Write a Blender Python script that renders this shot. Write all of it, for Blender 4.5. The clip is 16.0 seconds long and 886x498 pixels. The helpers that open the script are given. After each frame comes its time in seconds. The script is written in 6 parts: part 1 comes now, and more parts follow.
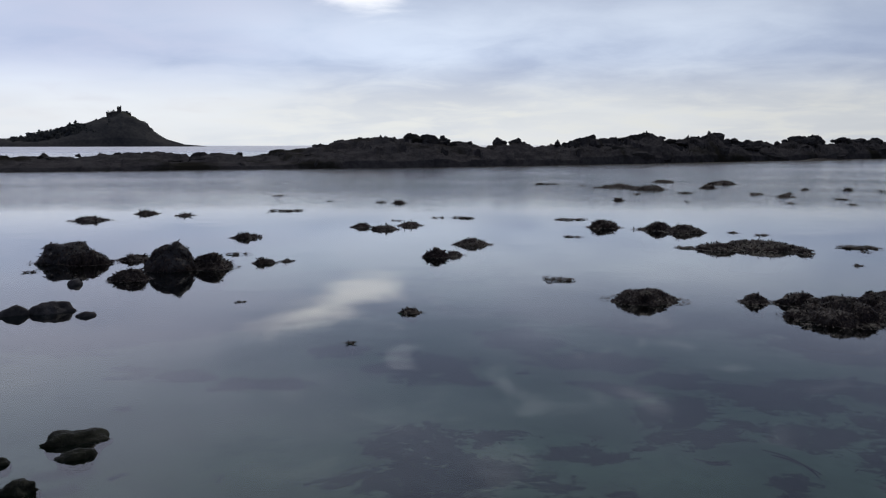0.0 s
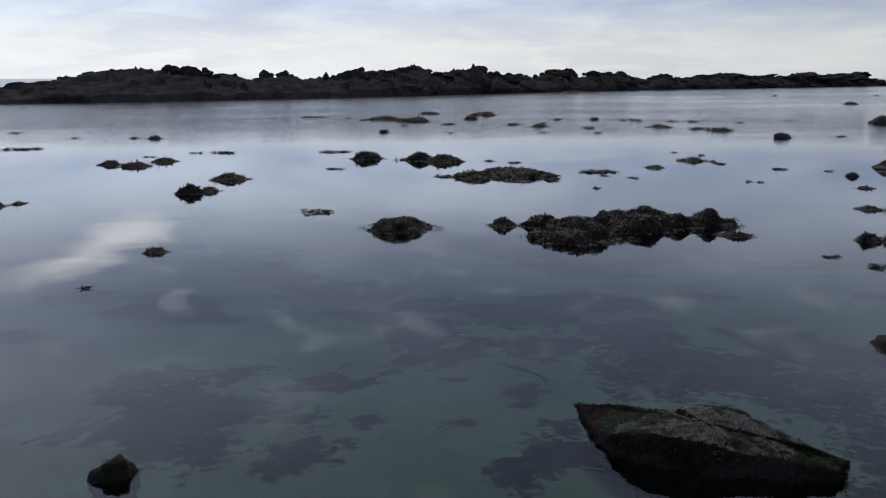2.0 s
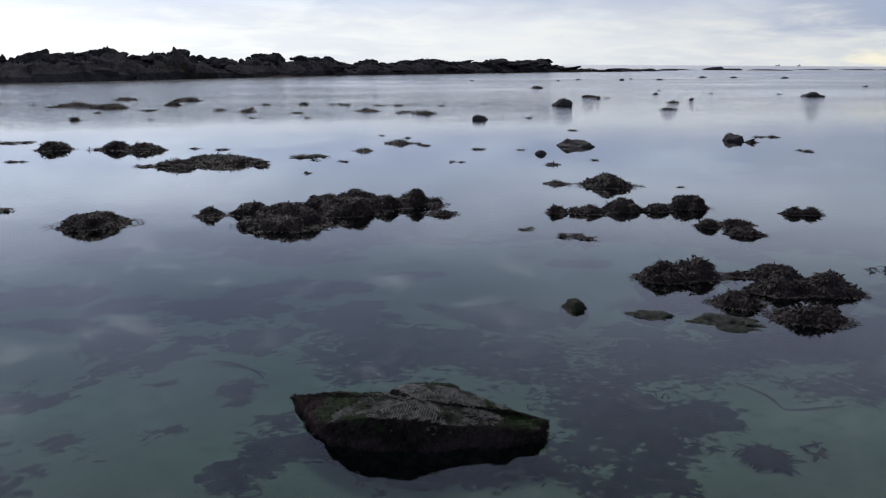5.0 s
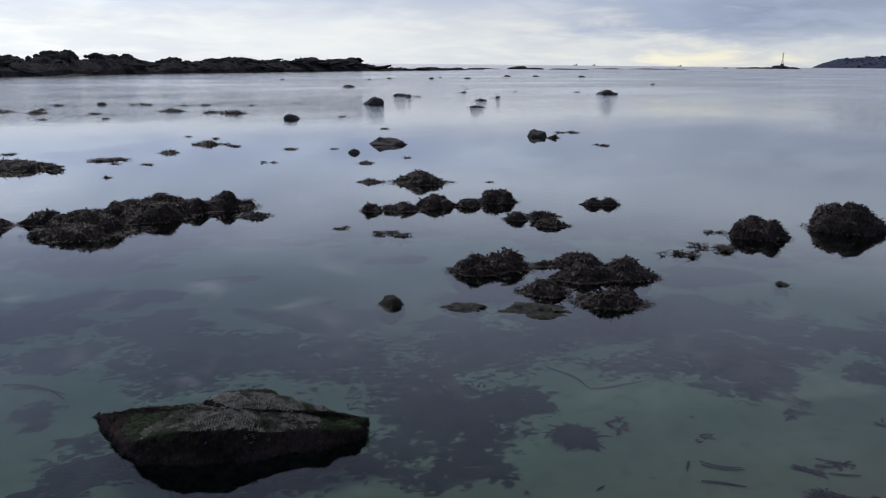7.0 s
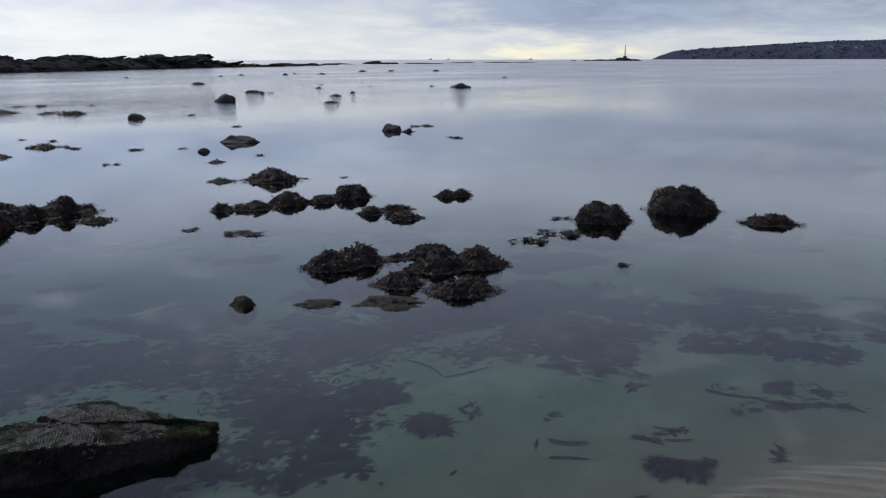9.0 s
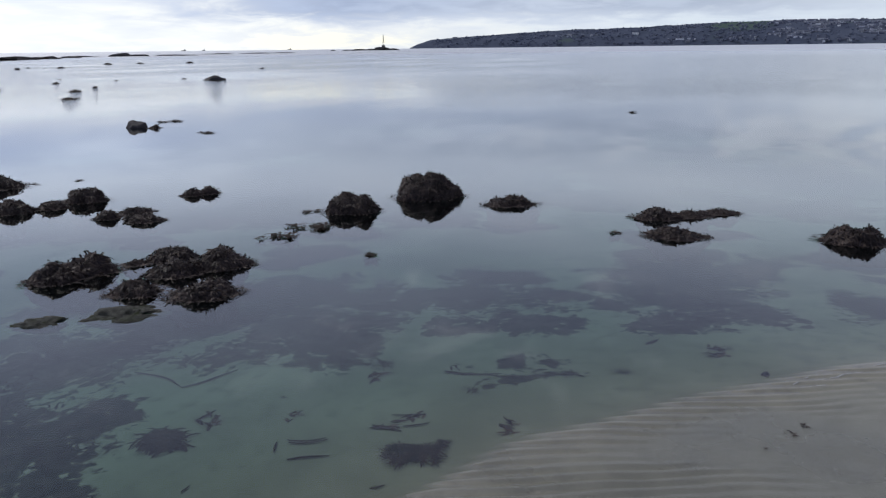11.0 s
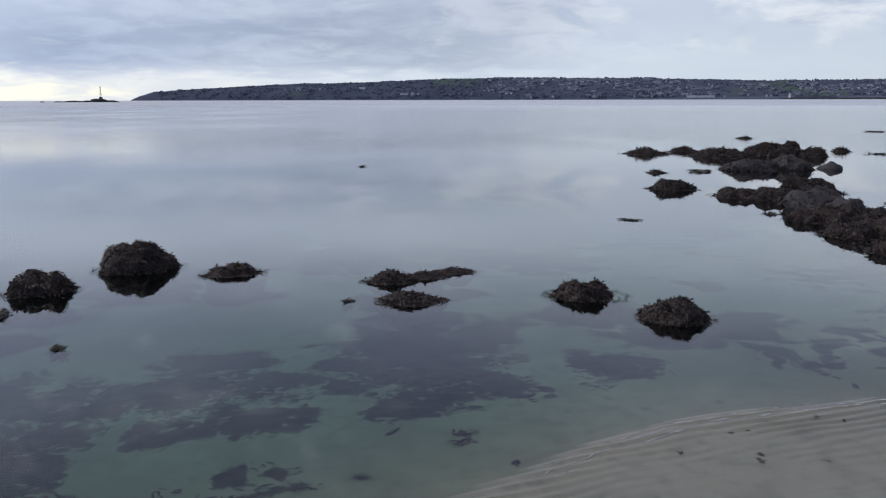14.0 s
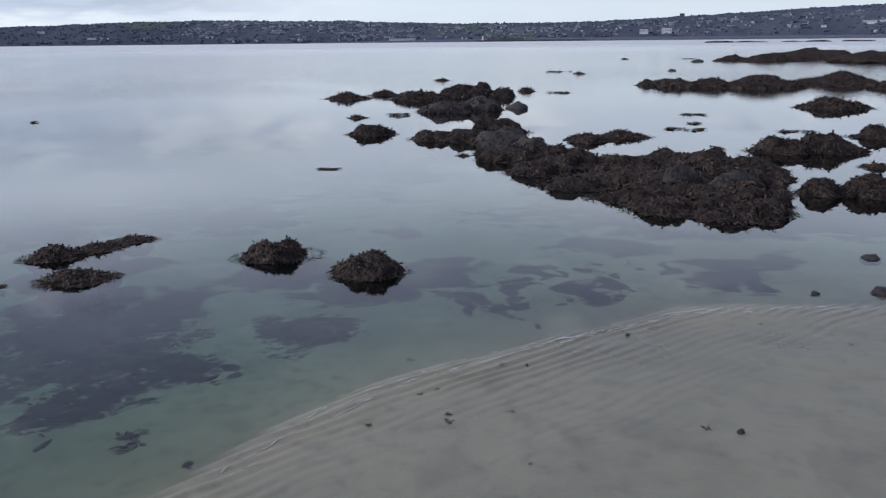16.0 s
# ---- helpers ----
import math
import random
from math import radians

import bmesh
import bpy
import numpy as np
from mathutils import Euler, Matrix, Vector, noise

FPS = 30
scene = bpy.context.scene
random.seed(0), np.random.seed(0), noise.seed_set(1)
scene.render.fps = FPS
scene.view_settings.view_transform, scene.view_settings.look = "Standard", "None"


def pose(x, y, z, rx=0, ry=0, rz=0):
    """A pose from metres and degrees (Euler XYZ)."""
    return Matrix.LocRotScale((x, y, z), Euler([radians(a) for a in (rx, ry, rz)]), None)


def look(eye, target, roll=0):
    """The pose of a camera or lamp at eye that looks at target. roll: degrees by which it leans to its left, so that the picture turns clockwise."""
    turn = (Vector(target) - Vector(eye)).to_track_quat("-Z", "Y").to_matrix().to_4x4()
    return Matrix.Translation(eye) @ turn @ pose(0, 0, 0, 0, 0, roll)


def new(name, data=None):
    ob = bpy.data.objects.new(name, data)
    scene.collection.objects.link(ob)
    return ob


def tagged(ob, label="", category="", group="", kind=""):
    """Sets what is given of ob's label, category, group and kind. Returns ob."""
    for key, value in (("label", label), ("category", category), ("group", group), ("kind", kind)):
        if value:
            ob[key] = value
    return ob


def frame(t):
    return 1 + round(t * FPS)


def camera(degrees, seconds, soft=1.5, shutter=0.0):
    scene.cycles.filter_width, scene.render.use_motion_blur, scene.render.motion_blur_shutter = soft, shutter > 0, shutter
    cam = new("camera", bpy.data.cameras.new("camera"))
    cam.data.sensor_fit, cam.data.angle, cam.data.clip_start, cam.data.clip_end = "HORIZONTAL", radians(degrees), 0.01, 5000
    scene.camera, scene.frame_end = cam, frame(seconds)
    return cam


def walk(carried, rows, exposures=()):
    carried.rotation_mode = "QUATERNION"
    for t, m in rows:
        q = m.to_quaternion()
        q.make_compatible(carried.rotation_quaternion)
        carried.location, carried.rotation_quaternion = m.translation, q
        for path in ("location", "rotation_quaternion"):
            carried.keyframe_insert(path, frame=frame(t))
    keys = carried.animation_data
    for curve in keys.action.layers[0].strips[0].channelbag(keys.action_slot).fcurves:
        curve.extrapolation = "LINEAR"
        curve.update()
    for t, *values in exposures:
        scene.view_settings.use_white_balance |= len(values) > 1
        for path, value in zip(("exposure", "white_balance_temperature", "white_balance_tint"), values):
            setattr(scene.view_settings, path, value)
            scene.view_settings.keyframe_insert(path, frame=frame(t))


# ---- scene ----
cam = camera(55.2, 16.0, soft=1.25)
PATH = [
    (0, (0.228, 0.103, 1.662), (0.1450, 2.0865, 1.4185), -0.09),
    (0.5, (0.254, 0.142, 1.620), (0.3027, 2.1254, 1.3691), -0.37),
    (1, (0.311, 0.150, 1.616), (0.5071, 2.1163, 1.3072), -0.08),
    (1.5, (0.386, 0.174, 1.609), (0.7028, 2.1156, 1.2466), -0.08),
    (2, (0.461, 0.174, 1.612), (0.8942, 2.0862, 1.2162), -0.04),
    (2.5, (0.546, 0.188, 1.594), (1.0853, 2.0727, 1.1974), 0.32),
    (3, (0.594, 0.181, 1.590), (1.2045, 2.0458, 1.2019), 0.20),
    (3.5, (0.589, 0.190, 1.595), (1.3000, 2.0173, 1.2016), -0.22),
    (4, (0.569, 0.218, 1.601), (1.3955, 1.9914, 1.1887), -0.23),
    (4.5, (0.568, 0.253, 1.593), (1.5021, 1.9703, 1.1703), 0.15),
    (5, (0.566, 0.263, 1.594), (1.6004, 1.9203, 1.1666), 0.35),
    (7.5, (0.605, 0.247, 1.589), (2.0401, 1.5725, 1.1615), 0.42),
    (8, (0.614, 0.236, 1.585), (2.1079, 1.4943, 1.1546), 0.23),
    (10.5, (0.740, 0.059, 1.591), (2.4847, 0.9228, 1.1324), -0.62),
    (11, (0.791, 0.028, 1.596), (2.6131, 0.7116, 1.1339), -0.65),
    (11.5, (0.835, 0.079, 1.600), (2.7124, 0.6180, 1.1713), -0.15),
    (12, (0.906, 0.137, 1.601), (2.8123, 0.5748, 1.1840), -0.33),
    (12.5, (1.015, 0.133, 1.588), (2.9399, 0.4866, 1.1762), -0.38),
    (13, (1.161, 0.080, 1.604), (3.0944, 0.4136, 1.2150), 0.13),
    (13.5, (1.286, 0.062, 1.602), (3.2328, 0.3330, 1.2328), 0.04),
    (14, (1.458, 0.080, 1.609), (3.4259, 0.1720, 1.2616), -0.12),
    (14.5, (1.577, 0.048, 1.606), (3.5347, -0.0884, 1.2207), -0.71),
    (15, (1.669, -0.029, 1.615), (3.6053, -0.2834, 1.1837), -0.62),
    (15.5, (1.773, -0.133, 1.611), (3.6711, -0.5301, 1.1213), -0.26),
    (16, (1.833, -0.188, 1.619), (3.6957, -0.7410, 1.1437), -0.56),
]
walk(cam, [(t, look(eye, target, roll)) for t, eye, target, roll in PATH], exposures=((0.0, -0.38), (2.0, -0.23), (2.5, -0.18), (3.0, -0.02), (5.0, 0.13), (7.5, 0.12), (10.5, 0.34), (11.0, 0.54), (12.5, 0.53), (14.5, 0.46), (16.0, 0.68)))

# ---- world and sun ----
SUN_EL, SUN_AZ = 50.0, 18.0
world = bpy.data.worlds.new("overcast_sky")
scene.world = world
world.use_nodes = True


class Nodes:
    """Short hand for a node tree."""

    def __init__(self, tree):
        self.tree = tree
        tree.nodes.clear()

    def put(self, value, socket):
        if isinstance(value, bpy.types.NodeSocket):
            self.tree.links.new(value, socket)
        elif isinstance(value, tuple) and len(value) == 3 and socket.type == "RGBA":
            socket.default_value = (*value, 1)
        else:
            socket.default_value = value

    def add(self, kind, out=0, props=None, **inputs):
        n = self.tree.nodes.new("ShaderNode" + kind)
        for k, v in (props or {}).items():
            setattr(n, k, v)
        for k, v in inputs.items():
            key = int(k[1:]) if k[0] == "i" and k[1:].isdigit() else k.replace("_", " ")
            self.put(v, n.inputs[key])
        return n.outputs[out] if len(n.outputs) else None

    def math(self, op, a, b=0.0, c=0.0):
        return self.add("Math", props={"operation": op}, i0=a, i1=b, i2=c)

    def vec(self, op, a, b=(0, 0, 0)):
        n = self.tree.nodes.new("ShaderNodeVectorMath")
        n.operation = op
        self.put(a, n.inputs[0])
        if op == "SCALE":
            self.put(b, n.inputs[3])
        else:
            self.put(b, n.inputs[1])
        return n.outputs["Value" if op in ("LENGTH", "DOT_PRODUCT") else "Vector"]

    def mix(self, fac, a, b, blend="MIX"):
        n = self.tree.nodes.new("ShaderNodeMix")
        n.data_type, n.blend_type = "RGBA", blend
        self.put(fac, n.inputs[0])
        self.put(a, n.inputs[6])
        self.put(b, n.inputs[7])
        return n.outputs[2]

    def span(self, v, a, b, lo=0.0, hi=1.0, smooth=True):
        n = self.tree.nodes.new("ShaderNodeMapRange")
        n.interpolation_type = "SMOOTHSTEP" if smooth else "LINEAR"
        self.put(v, n.inputs[0])
        for i, x in enumerate((a, b, lo, hi)):
            self.put(x, n.inputs[i + 1])
        return n.outputs[0]

    def noise(self, vector, scale, detail=6.0, rough=0.55, distort=0.0):
        return self.add("TexNoise", Vector=vector, Scale=scale, Detail=detail, Roughness=rough, Distortion=distort)


def way(az, el):
    """Unit vector at degrees right of +y and above the horizon."""
    a, e = radians(az), radians(el)
    return (math.sin(a) * math.cos(e), math.cos(a) * math.cos(e), math.sin(e))


w = Nodes(world.node_tree)
d = w.add("TexCoord", out=0)
sep = w.tree.nodes.new("ShaderNodeSeparateXYZ")
w.put(d, sep.inputs[0])
sx, sy, sz = sep.outputs
up = w.math("MAXIMUM", sz, 0.0)
flat = w.math("ADD", up, 0.16)
plane = w.add("CombineXYZ", X=w.math("DIVIDE", sx, flat), Y=w.math("DIVIDE", sy, flat), Z=0.0)
big = w.noise(w.vec("ADD", plane, (1.7, 4.4, 0)), 0.62, 3.0, 0.45, 0.35)
fine = w.noise(w.vec("ADD", plane, (7.3, 2.1, 0)), 2.6, 6.0, 0.58, 0.35)
cover = w.math("ADD", w.math("MULTIPLY", big, 0.76), w.math("MULTIPLY", fine, 0.24))
density = w.span(cover, 0.32, 0.64)
sky = w.add("TexSky", props={"sky_type": "NISHITA", "sun_disc": False, "sun_elevation": radians(SUN_EL), "sun_rotation": radians(SUN_AZ)})
gap = w.mix(0.2, (0.73, 0.80, 0.96), w.vec("SCALE", sky, 0.10))
west = w.span(w.vec("DOT_PRODUCT", d, way(128, 4)), 0.40, 0.86)
cloud = w.mix(density, gap, w.mix(west, (0.37, 0.44, 0.61), (0.60, 0.67, 0.78)))
# heavier, darker cloud overhead
heavy = w.span(w.math("ADD", up, w.span(west, 0, 1, 0.05, 0.0, False)), 0.15, 0.31)
cloud = w.mix(heavy, w.mix(w.math("MULTIPLY", w.span(up, 0.085, 0.15), w.span(west, 0, 1, 0.5, 0.66)), cloud, w.mix(density, (0.82, 0.89, 0.98), (0.65, 0.735, 0.88))), w.mix(west, w.mix(density, (0.35, 0.39, 0.52), (0.205, 0.235, 0.345)), w.mix(density, (0.35, 0.385, 0.53), (0.20, 0.226, 0.355))))
# small torn gaps in the heavy cloud
torn = w.span(w.noise(w.vec("ADD", plane, (2.9, 6.6, 0)), 4.2, 5.0, 0.55, 0.5), 0.56, 0.70, 0.0, 0.5)
cloud = w.mix(w.math("MULTIPLY", torn, heavy), cloud, (0.56, 0.60, 0.72))
# paler band of cloud low over the sea, broken by a dark bank
rag = w.math("MULTIPLY", w.math("SUBTRACT", fine, 0.5), 0.11)
bank = w.math("MULTIPLY", w.span(w.math("ADD", w.vec("DOT_PRODUCT", d, way(75, 4.5)), rag), 0.90, 0.98), w.span(w.math("ADD", up, w.math("MULTIPLY", rag, 0.35)), 0.018, 0.042))
puff = w.math("MULTIPLY", w.span(w.noise(w.vec("MULTIPLY", d, (1, 1, 2.0)), 8.5, 6.0, 0.55, 0.3), 0.46, 0.60), w.math("MULTIPLY", west, w.math("MULTIPLY", w.span(up, 0.03, 0.06), w.span(up, 0.10, 0.15, 1.0, 0.0))))
cloud = w.mix(w.math("MULTIPLY", puff, 0.75), cloud, w.mix(w.span(fine, 0.35, 0.6), (0.50, 0.57, 0.70), (0.90, 0.93, 0.97)))
bank = w.math("MULTIPLY", bank, w.span(up, 0.10, 0.17, 1.0, 0.0))
cloud = w.mix(w.math("MULTIPLY", bank, 0.62), cloud, w.mix(w.span(fine, 0.35, 0.65), (0.26, 0.31, 0.42), (0.43, 0.49, 0.60)))
low = w.math("MULTIPLY", w.span(up, 0.03, 0.105, 1.0, 0.0), w.span(fine, 0.25, 0.6, 1.0, 0.7))
low = w.math("MULTIPLY", low, w.math("SUBTRACT", 1.0, w.math("MULTIPLY", bank, 1.0)))
cloud = w.mix(low, cloud, w.mix(west, (0.80, 0.80, 0.76), (0.68, 0.755, 0.825)))
# thin, bright break in the cloud and the low yellow light under it
def break_in(col, az, el, stretch, r0, r1, tint, tilt=0.0):
    off = w.vec("SUBTRACT", d, way(az, el))
    rise_ = w.math("MULTIPLY", w.vec("DOT_PRODUCT", off, (tilt, 0, 1)), stretch)
    off = w.vec("ADD", w.vec("MULTIPLY", off, (1, 1, 0)), w.add("CombineXYZ", X=0.0, Y=0.0, Z=rise_))
    dist = w.math("ADD", w.vec("LENGTH", off), w.math("MULTIPLY", w.math("SUBTRACT", fine, 0.5), 0.3))
    return w.mix(w.span(dist, r0, r1, 1.0, 0.0), col, tint)
cloud = break_in(cloud, -11.0, 11.0, 4.0, -0.04, 0.13, (1.4, 1.37, 1.31), 0.32)
cloud = break_in(cloud, -29, 14.0, 2.2, -0.1, 0.20, (1.15, 1.13, 1.12))
cloud = break_in(cloud, -26, 20, 1.0, 0.0, 0.42, (0.50, 0.52, 0.66))
cloud = break_in(cloud, 61.0, 0.5, 9.0, 0.0, 0.13, (1.0, 0.94, 0.74))
# the whole sky pales towards the side where the sun stands behind the cloud
level = w.vec("NORMALIZE", w.vec("MULTIPLY", d, (1, 1, 0)))
slant = w.math("POWER", 2.0, w.math("MULTIPLY", w.vec("DOT_PRODUCT", level, way(-50, 0)), 0.62))
w.add("OutputWorld", Surface=w.add("Background", Color=w.vec("SCALE", w.vec("MULTIPLY", cloud, (0.98, 1.0, 1.03)), slant), Strength=1.0))

sun = new("sun", bpy.data.lights.new("sun", "SUN"))
sun.data.energy, sun.data.angle, sun.data.color = 1.8, radians(14), (1.0, 0.96, 0.9)
sun.matrix_world = look(tuple(200 * c for c in way(SUN_AZ, SUN_EL)), (0, 0, 0))


# ---- materials ----
def material(name, low, high, scale, rough, bump=0.3, tint=None, tint_scale=1.0, tint_at=(0.5, 0.65), fine=7.0, rand="", spread=0.3, depth=0.01, spec=0.2):
    """Two colours mixed by coarse and fine noise, a third in stains, uneven gloss and relief."""
    m = bpy.data.materials.new(name)
    m.use_nodes = True
    n = Nodes(m.node_tree)
    co = n.add("TexCoord", out=3)
    a = n.noise(co, scale, 5.0, 0.6)
    b = n.noise(co, scale * fine, 6.0, 0.62)
    fac = n.span(n.math("ADD", n.math("MULTIPLY", a, 0.6), n.math("MULTIPLY", b, 0.4)), 0.36, 0.64)
    col = n.mix(fac, low, high)
    if tint:
        c = n.noise(n.vec("ADD", co, (3.1, 8.2, 1.7)), tint_scale, 6.0, 0.6)
        col = n.mix(n.span(c, *tint_at), col, tint)
    if rand:
        r = n.add("ObjectInfo", out=5) if rand == "object" else n.add("NewGeometry", out=8)
        col = n.mix(1.0, col, n.add("CombineColor", Red=n.span(r, 0, 1, 1 - spread, 1 + spread, False), Green=n.span(r, 0, 1, 1 - spread, 1 + spread * 0.9, False), Blue=n.span(r, 0, 1, 1 - spread * 0.8, 1 + spread * 0.6, False)), "MULTIPLY")
    # no surface gloss where the water covers it
    wet = n.tree.nodes.new("ShaderNodeSeparateXYZ")
    n.put(n.add("NewGeometry", out=0), wet.inputs[0])
    p = n.add("BsdfPrincipled", Base_Color=col, Specular_IOR_Level=n.span(wet.outputs[2], -0.006, 0.004, 0.0, spec), Roughness=n.span(b, 0.3, 0.7, rough[0], rough[1]),
              Normal=n.add("Bump", Strength=bump, Distance=depth, Height=b))
    n.add("OutputMaterial", Surface=p)
    return m


WEED = material("wet_brown_wrack", (0.0105, 0.0083, 0.0085), (0.043, 0.033, 0.0305), 6, (0.4, 0.65), 0.3, rand="island", spread=0.75, spec=0.10)
WEED_FLOAT = material("floating_wrack", (0.014, 0.011, 0.009), (0.036, 0.028, 0.022), 6, (0.5, 0.75), 0.3, rand="island", spread=0.6, spec=0.06)
WEED_BODY = material("matted_wrack", (0.012, 0.0095, 0.0095), (0.036, 0.028, 0.026), 9, (0.5, 0.8), 0.8, depth=0.03, spec=0.05)
WEED_DEEP = material("submerged_wrack", (0.009, 0.0073, 0.008), (0.028, 0.0225, 0.0225), 5, (0.5, 0.8), 0.3, rand="island", spread=0.4, depth=0.01, spec=0.0)
ROCK = material("dark_wet_rock", (0.019, 0.0185, 0.021), (0.050, 0.047, 0.048), 4, (0.5, 0.8), 0.7, (0.05, 0.047, 0.042), 6, (0.6, 0.78), depth=0.02, spec=0.08)
REEF = material("black_reef_rock", (0.027, 0.0255, 0.0275), (0.062, 0.058, 0.058), 1.1, (0.8, 1.0), 0.5, (0.018, 0.017, 0.014), 0.2, depth=0.1, spec=0.0)
ALGAE = material("green_algae_rock", (0.008, 0.009, 0.007), (0.021, 0.022, 0.014), 8, (0.4, 0.65), 0.7, (0.07, 0.067, 0.06), 12, (0.66, 0.74), depth=0.015, spec=0.06)
CRUST = material("barnacled_rock", (0.010, 0.010, 0.009), (0.12, 0.116, 0.108), 26, (0.6, 0.85), 1.0, (0.012, 0.016, 0.006), 9.0, (0.42, 0.56), depth=0.02)
SLAB = material("pale_awash_stone", (0.016, 0.017, 0.014), (0.072, 0.071, 0.062), 26, (0.5, 0.75), 0.9, (0.022, 0.027, 0.013), 11, (0.5, 0.62), depth=0.015, spec=0.04)
FOAM = material("foam", (0.22, 0.225, 0.225), (0.46, 0.465, 0.47), 60, (0.5, 0.7), 0.4)
# LAND and WOOD carry the pale blue haze of distance in their colours
LAND = material("hazed_headland_slope", (0.040, 0.048, 0.070), (0.058, 0.067, 0.092), 0.006, (0.8, 0.95), 0.1, (0.056, 0.078, 0.066), 0.0025, (0.56, 0.66), 5.0, depth=2.0, spec=0.0)
ISLE = material("island_slope", (0.032, 0.033, 0.036), (0.064, 0.062, 0.060), 0.03, (0.8, 0.95), 0.4, (0.085, 0.09, 0.045), 0.012, (0.58, 0.66), depth=1.0, spec=0.0)
WOOD = material("hazed_woodland", (0.060, 0.070, 0.099), (0.084, 0.095, 0.130), 0.15, (0.8, 0.95), 0.5, rand="island", spread=0.2, depth=0.5, spec=0.0)
ISLE_WOOD = material("island_trees", (0.032, 0.035, 0.038), (0.060, 0.063, 0.063), 0.15, (0.8, 0.95), 0.5, rand="island", spread=0.35, depth=0.5, spec=0.0)
TURF = material("green_turf_weed", (0.006, 0.010, 0.004), (0.018, 0.030, 0.008), 14, (0.55, 0.8), 0.8, (0.04, 0.04, 0.03), 22, (0.66, 0.76), depth=0.015, spec=0.1)
GRANITE = material("castle_granite", (0.045, 0.043, 0.042), (0.085, 0.08, 0.075), 0.2, (0.7, 0.9), 0.4, depth=0.1)
# walls, slates and pale render are blued with the same painted-in haze
WALLS = material("hazed_house_render", (0.068, 0.078, 0.106), (0.125, 0.140, 0.180), 0.05, (0.7, 0.9), 0.1, rand="island", spread=0.72, spec=0.1)
SLATES = material("hazed_slate_roofs", (0.052, 0.060, 0.084), (0.086, 0.097, 0.128), 0.08, (0.6, 0.8), 0.1, rand="island", spread=0.4)
PALE = material("hazed_pale_render", (0.22, 0.24, 0.29), (0.38, 0.40, 0.46), 0.05, (0.7, 0.9), 0.1, rand="island", spread=0.3, spec=0.1)
WHITE = material("white_building", (0.40, 0.41, 0.44), (0.52, 0.53, 0.55), 0.1, (0.6, 0.8), 0.1)
STEEL = material("painted_steel", (0.10, 0.10, 0.10), (0.18, 0.17, 0.16), 1.0, (0.4, 0.6), 0.2)


def sand_material():
    m = bpy.data.materials.new("wet_sand")
    m.use_nodes = True
    n = Nodes(m.node_tree)
    co = n.add("TexCoord", out=3)
    a, b, c = n.noise(co, 0.55, 5.0, 0.6, 0.4), n.noise(co, 9, 6.0, 0.65), n.noise(co, 420, 2.0, 0.6)
    col = n.mix(n.span(a, 0.35, 0.65), (0.118, 0.112, 0.088), (0.195, 0.184, 0.146))
    col = n.mix(n.span(b, 0.48, 0.72, 0.0, 0.75), col, (0.092, 0.088, 0.071))
    col = n.mix(n.span(n.noise(n.vec("ADD", co, (9, 4, 0)), 2.3, 5.0, 0.6, 0.5), 0.5, 0.68, 0.0, 0.5), col, (0.10, 0.096, 0.078))
    col = n.mix(n.span(c, 0.35, 0.7, 0.0, 0.45), col, (0.225, 0.21, 0.166))
    speck = n.noise(n.vec("ADD", co, (5, 1, 0)), 55, 2.0, 0.5)
    col = n.mix(n.span(speck, 0.70, 0.74, 0.0, 0.8), col, (0.07, 0.06, 0.05))
    # under water the sand's colour is dimmed for light the water takes
    place = n.tree.nodes.new("ShaderNodeSeparateXYZ")
    n.put(co, place.inputs[0])
    col = n.mix(n.span(n.math("ADD", place.outputs[2], n.math("MULTIPLY", n.math("SUBTRACT", a, 0.5), 0.02)), -0.014, -0.001, 1.0, 0.0), col, n.mix(1.0, col, (0.58, 0.66, 0.62), "MULTIPLY"))
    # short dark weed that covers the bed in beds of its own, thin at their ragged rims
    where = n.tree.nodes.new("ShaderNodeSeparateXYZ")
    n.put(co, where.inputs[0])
    beds = n.add("Attribute", out=2, props={"attribute_name": "weed"})
    flat_co = n.vec("MULTIPLY", co, (1.0, 1.0, 0))
    ragged = n.math("ADD", n.math("MULTIPLY", n.math("SUBTRACT", n.noise(flat_co, 3.4, 5.0, 0.62, 0.6), 0.5), 3.0), n.math("MULTIPLY", n.math("SUBTRACT", n.noise(flat_co, 15, 2.5, 0.6, 0.5), 0.5), n.span(n.vec("LENGTH", flat_co), 4.5, 9, 3.6, 0.6)))
    turf = n.span(n.math("ADD", n.math("MULTIPLY", n.math("MINIMUM", beds, 0.62), 1.25), ragged), -0.16, 0.46, 0.0, 0.95)
    col = n.mix(turf, col, n.mix(n.span(b, 0.35, 0.65), (0.011, 0.0105, 0.012), (0.030, 0.027, 0.026)))
    # sand above the waterline is darkened in colour, offsetting dimmer light under water
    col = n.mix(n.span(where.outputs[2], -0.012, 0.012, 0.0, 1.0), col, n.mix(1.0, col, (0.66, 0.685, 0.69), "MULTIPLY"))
    relief = n.math("ADD", n.math("MULTIPLY", b, 0.8), n.math("MULTIPLY", c, 0.12))
    p = n.add("BsdfPrincipled", Base_Color=col, Specular_IOR_Level=n.span(where.outputs[2], -0.01, 0.012, 0.0, 0.5), Roughness=n.span(a, 0.3, 0.7, 0.22, 0.45), Normal=n.add("Bump", Strength=0.7, Distance=0.012, Height=relief))
    n.add("OutputMaterial", Surface=p)
    return m


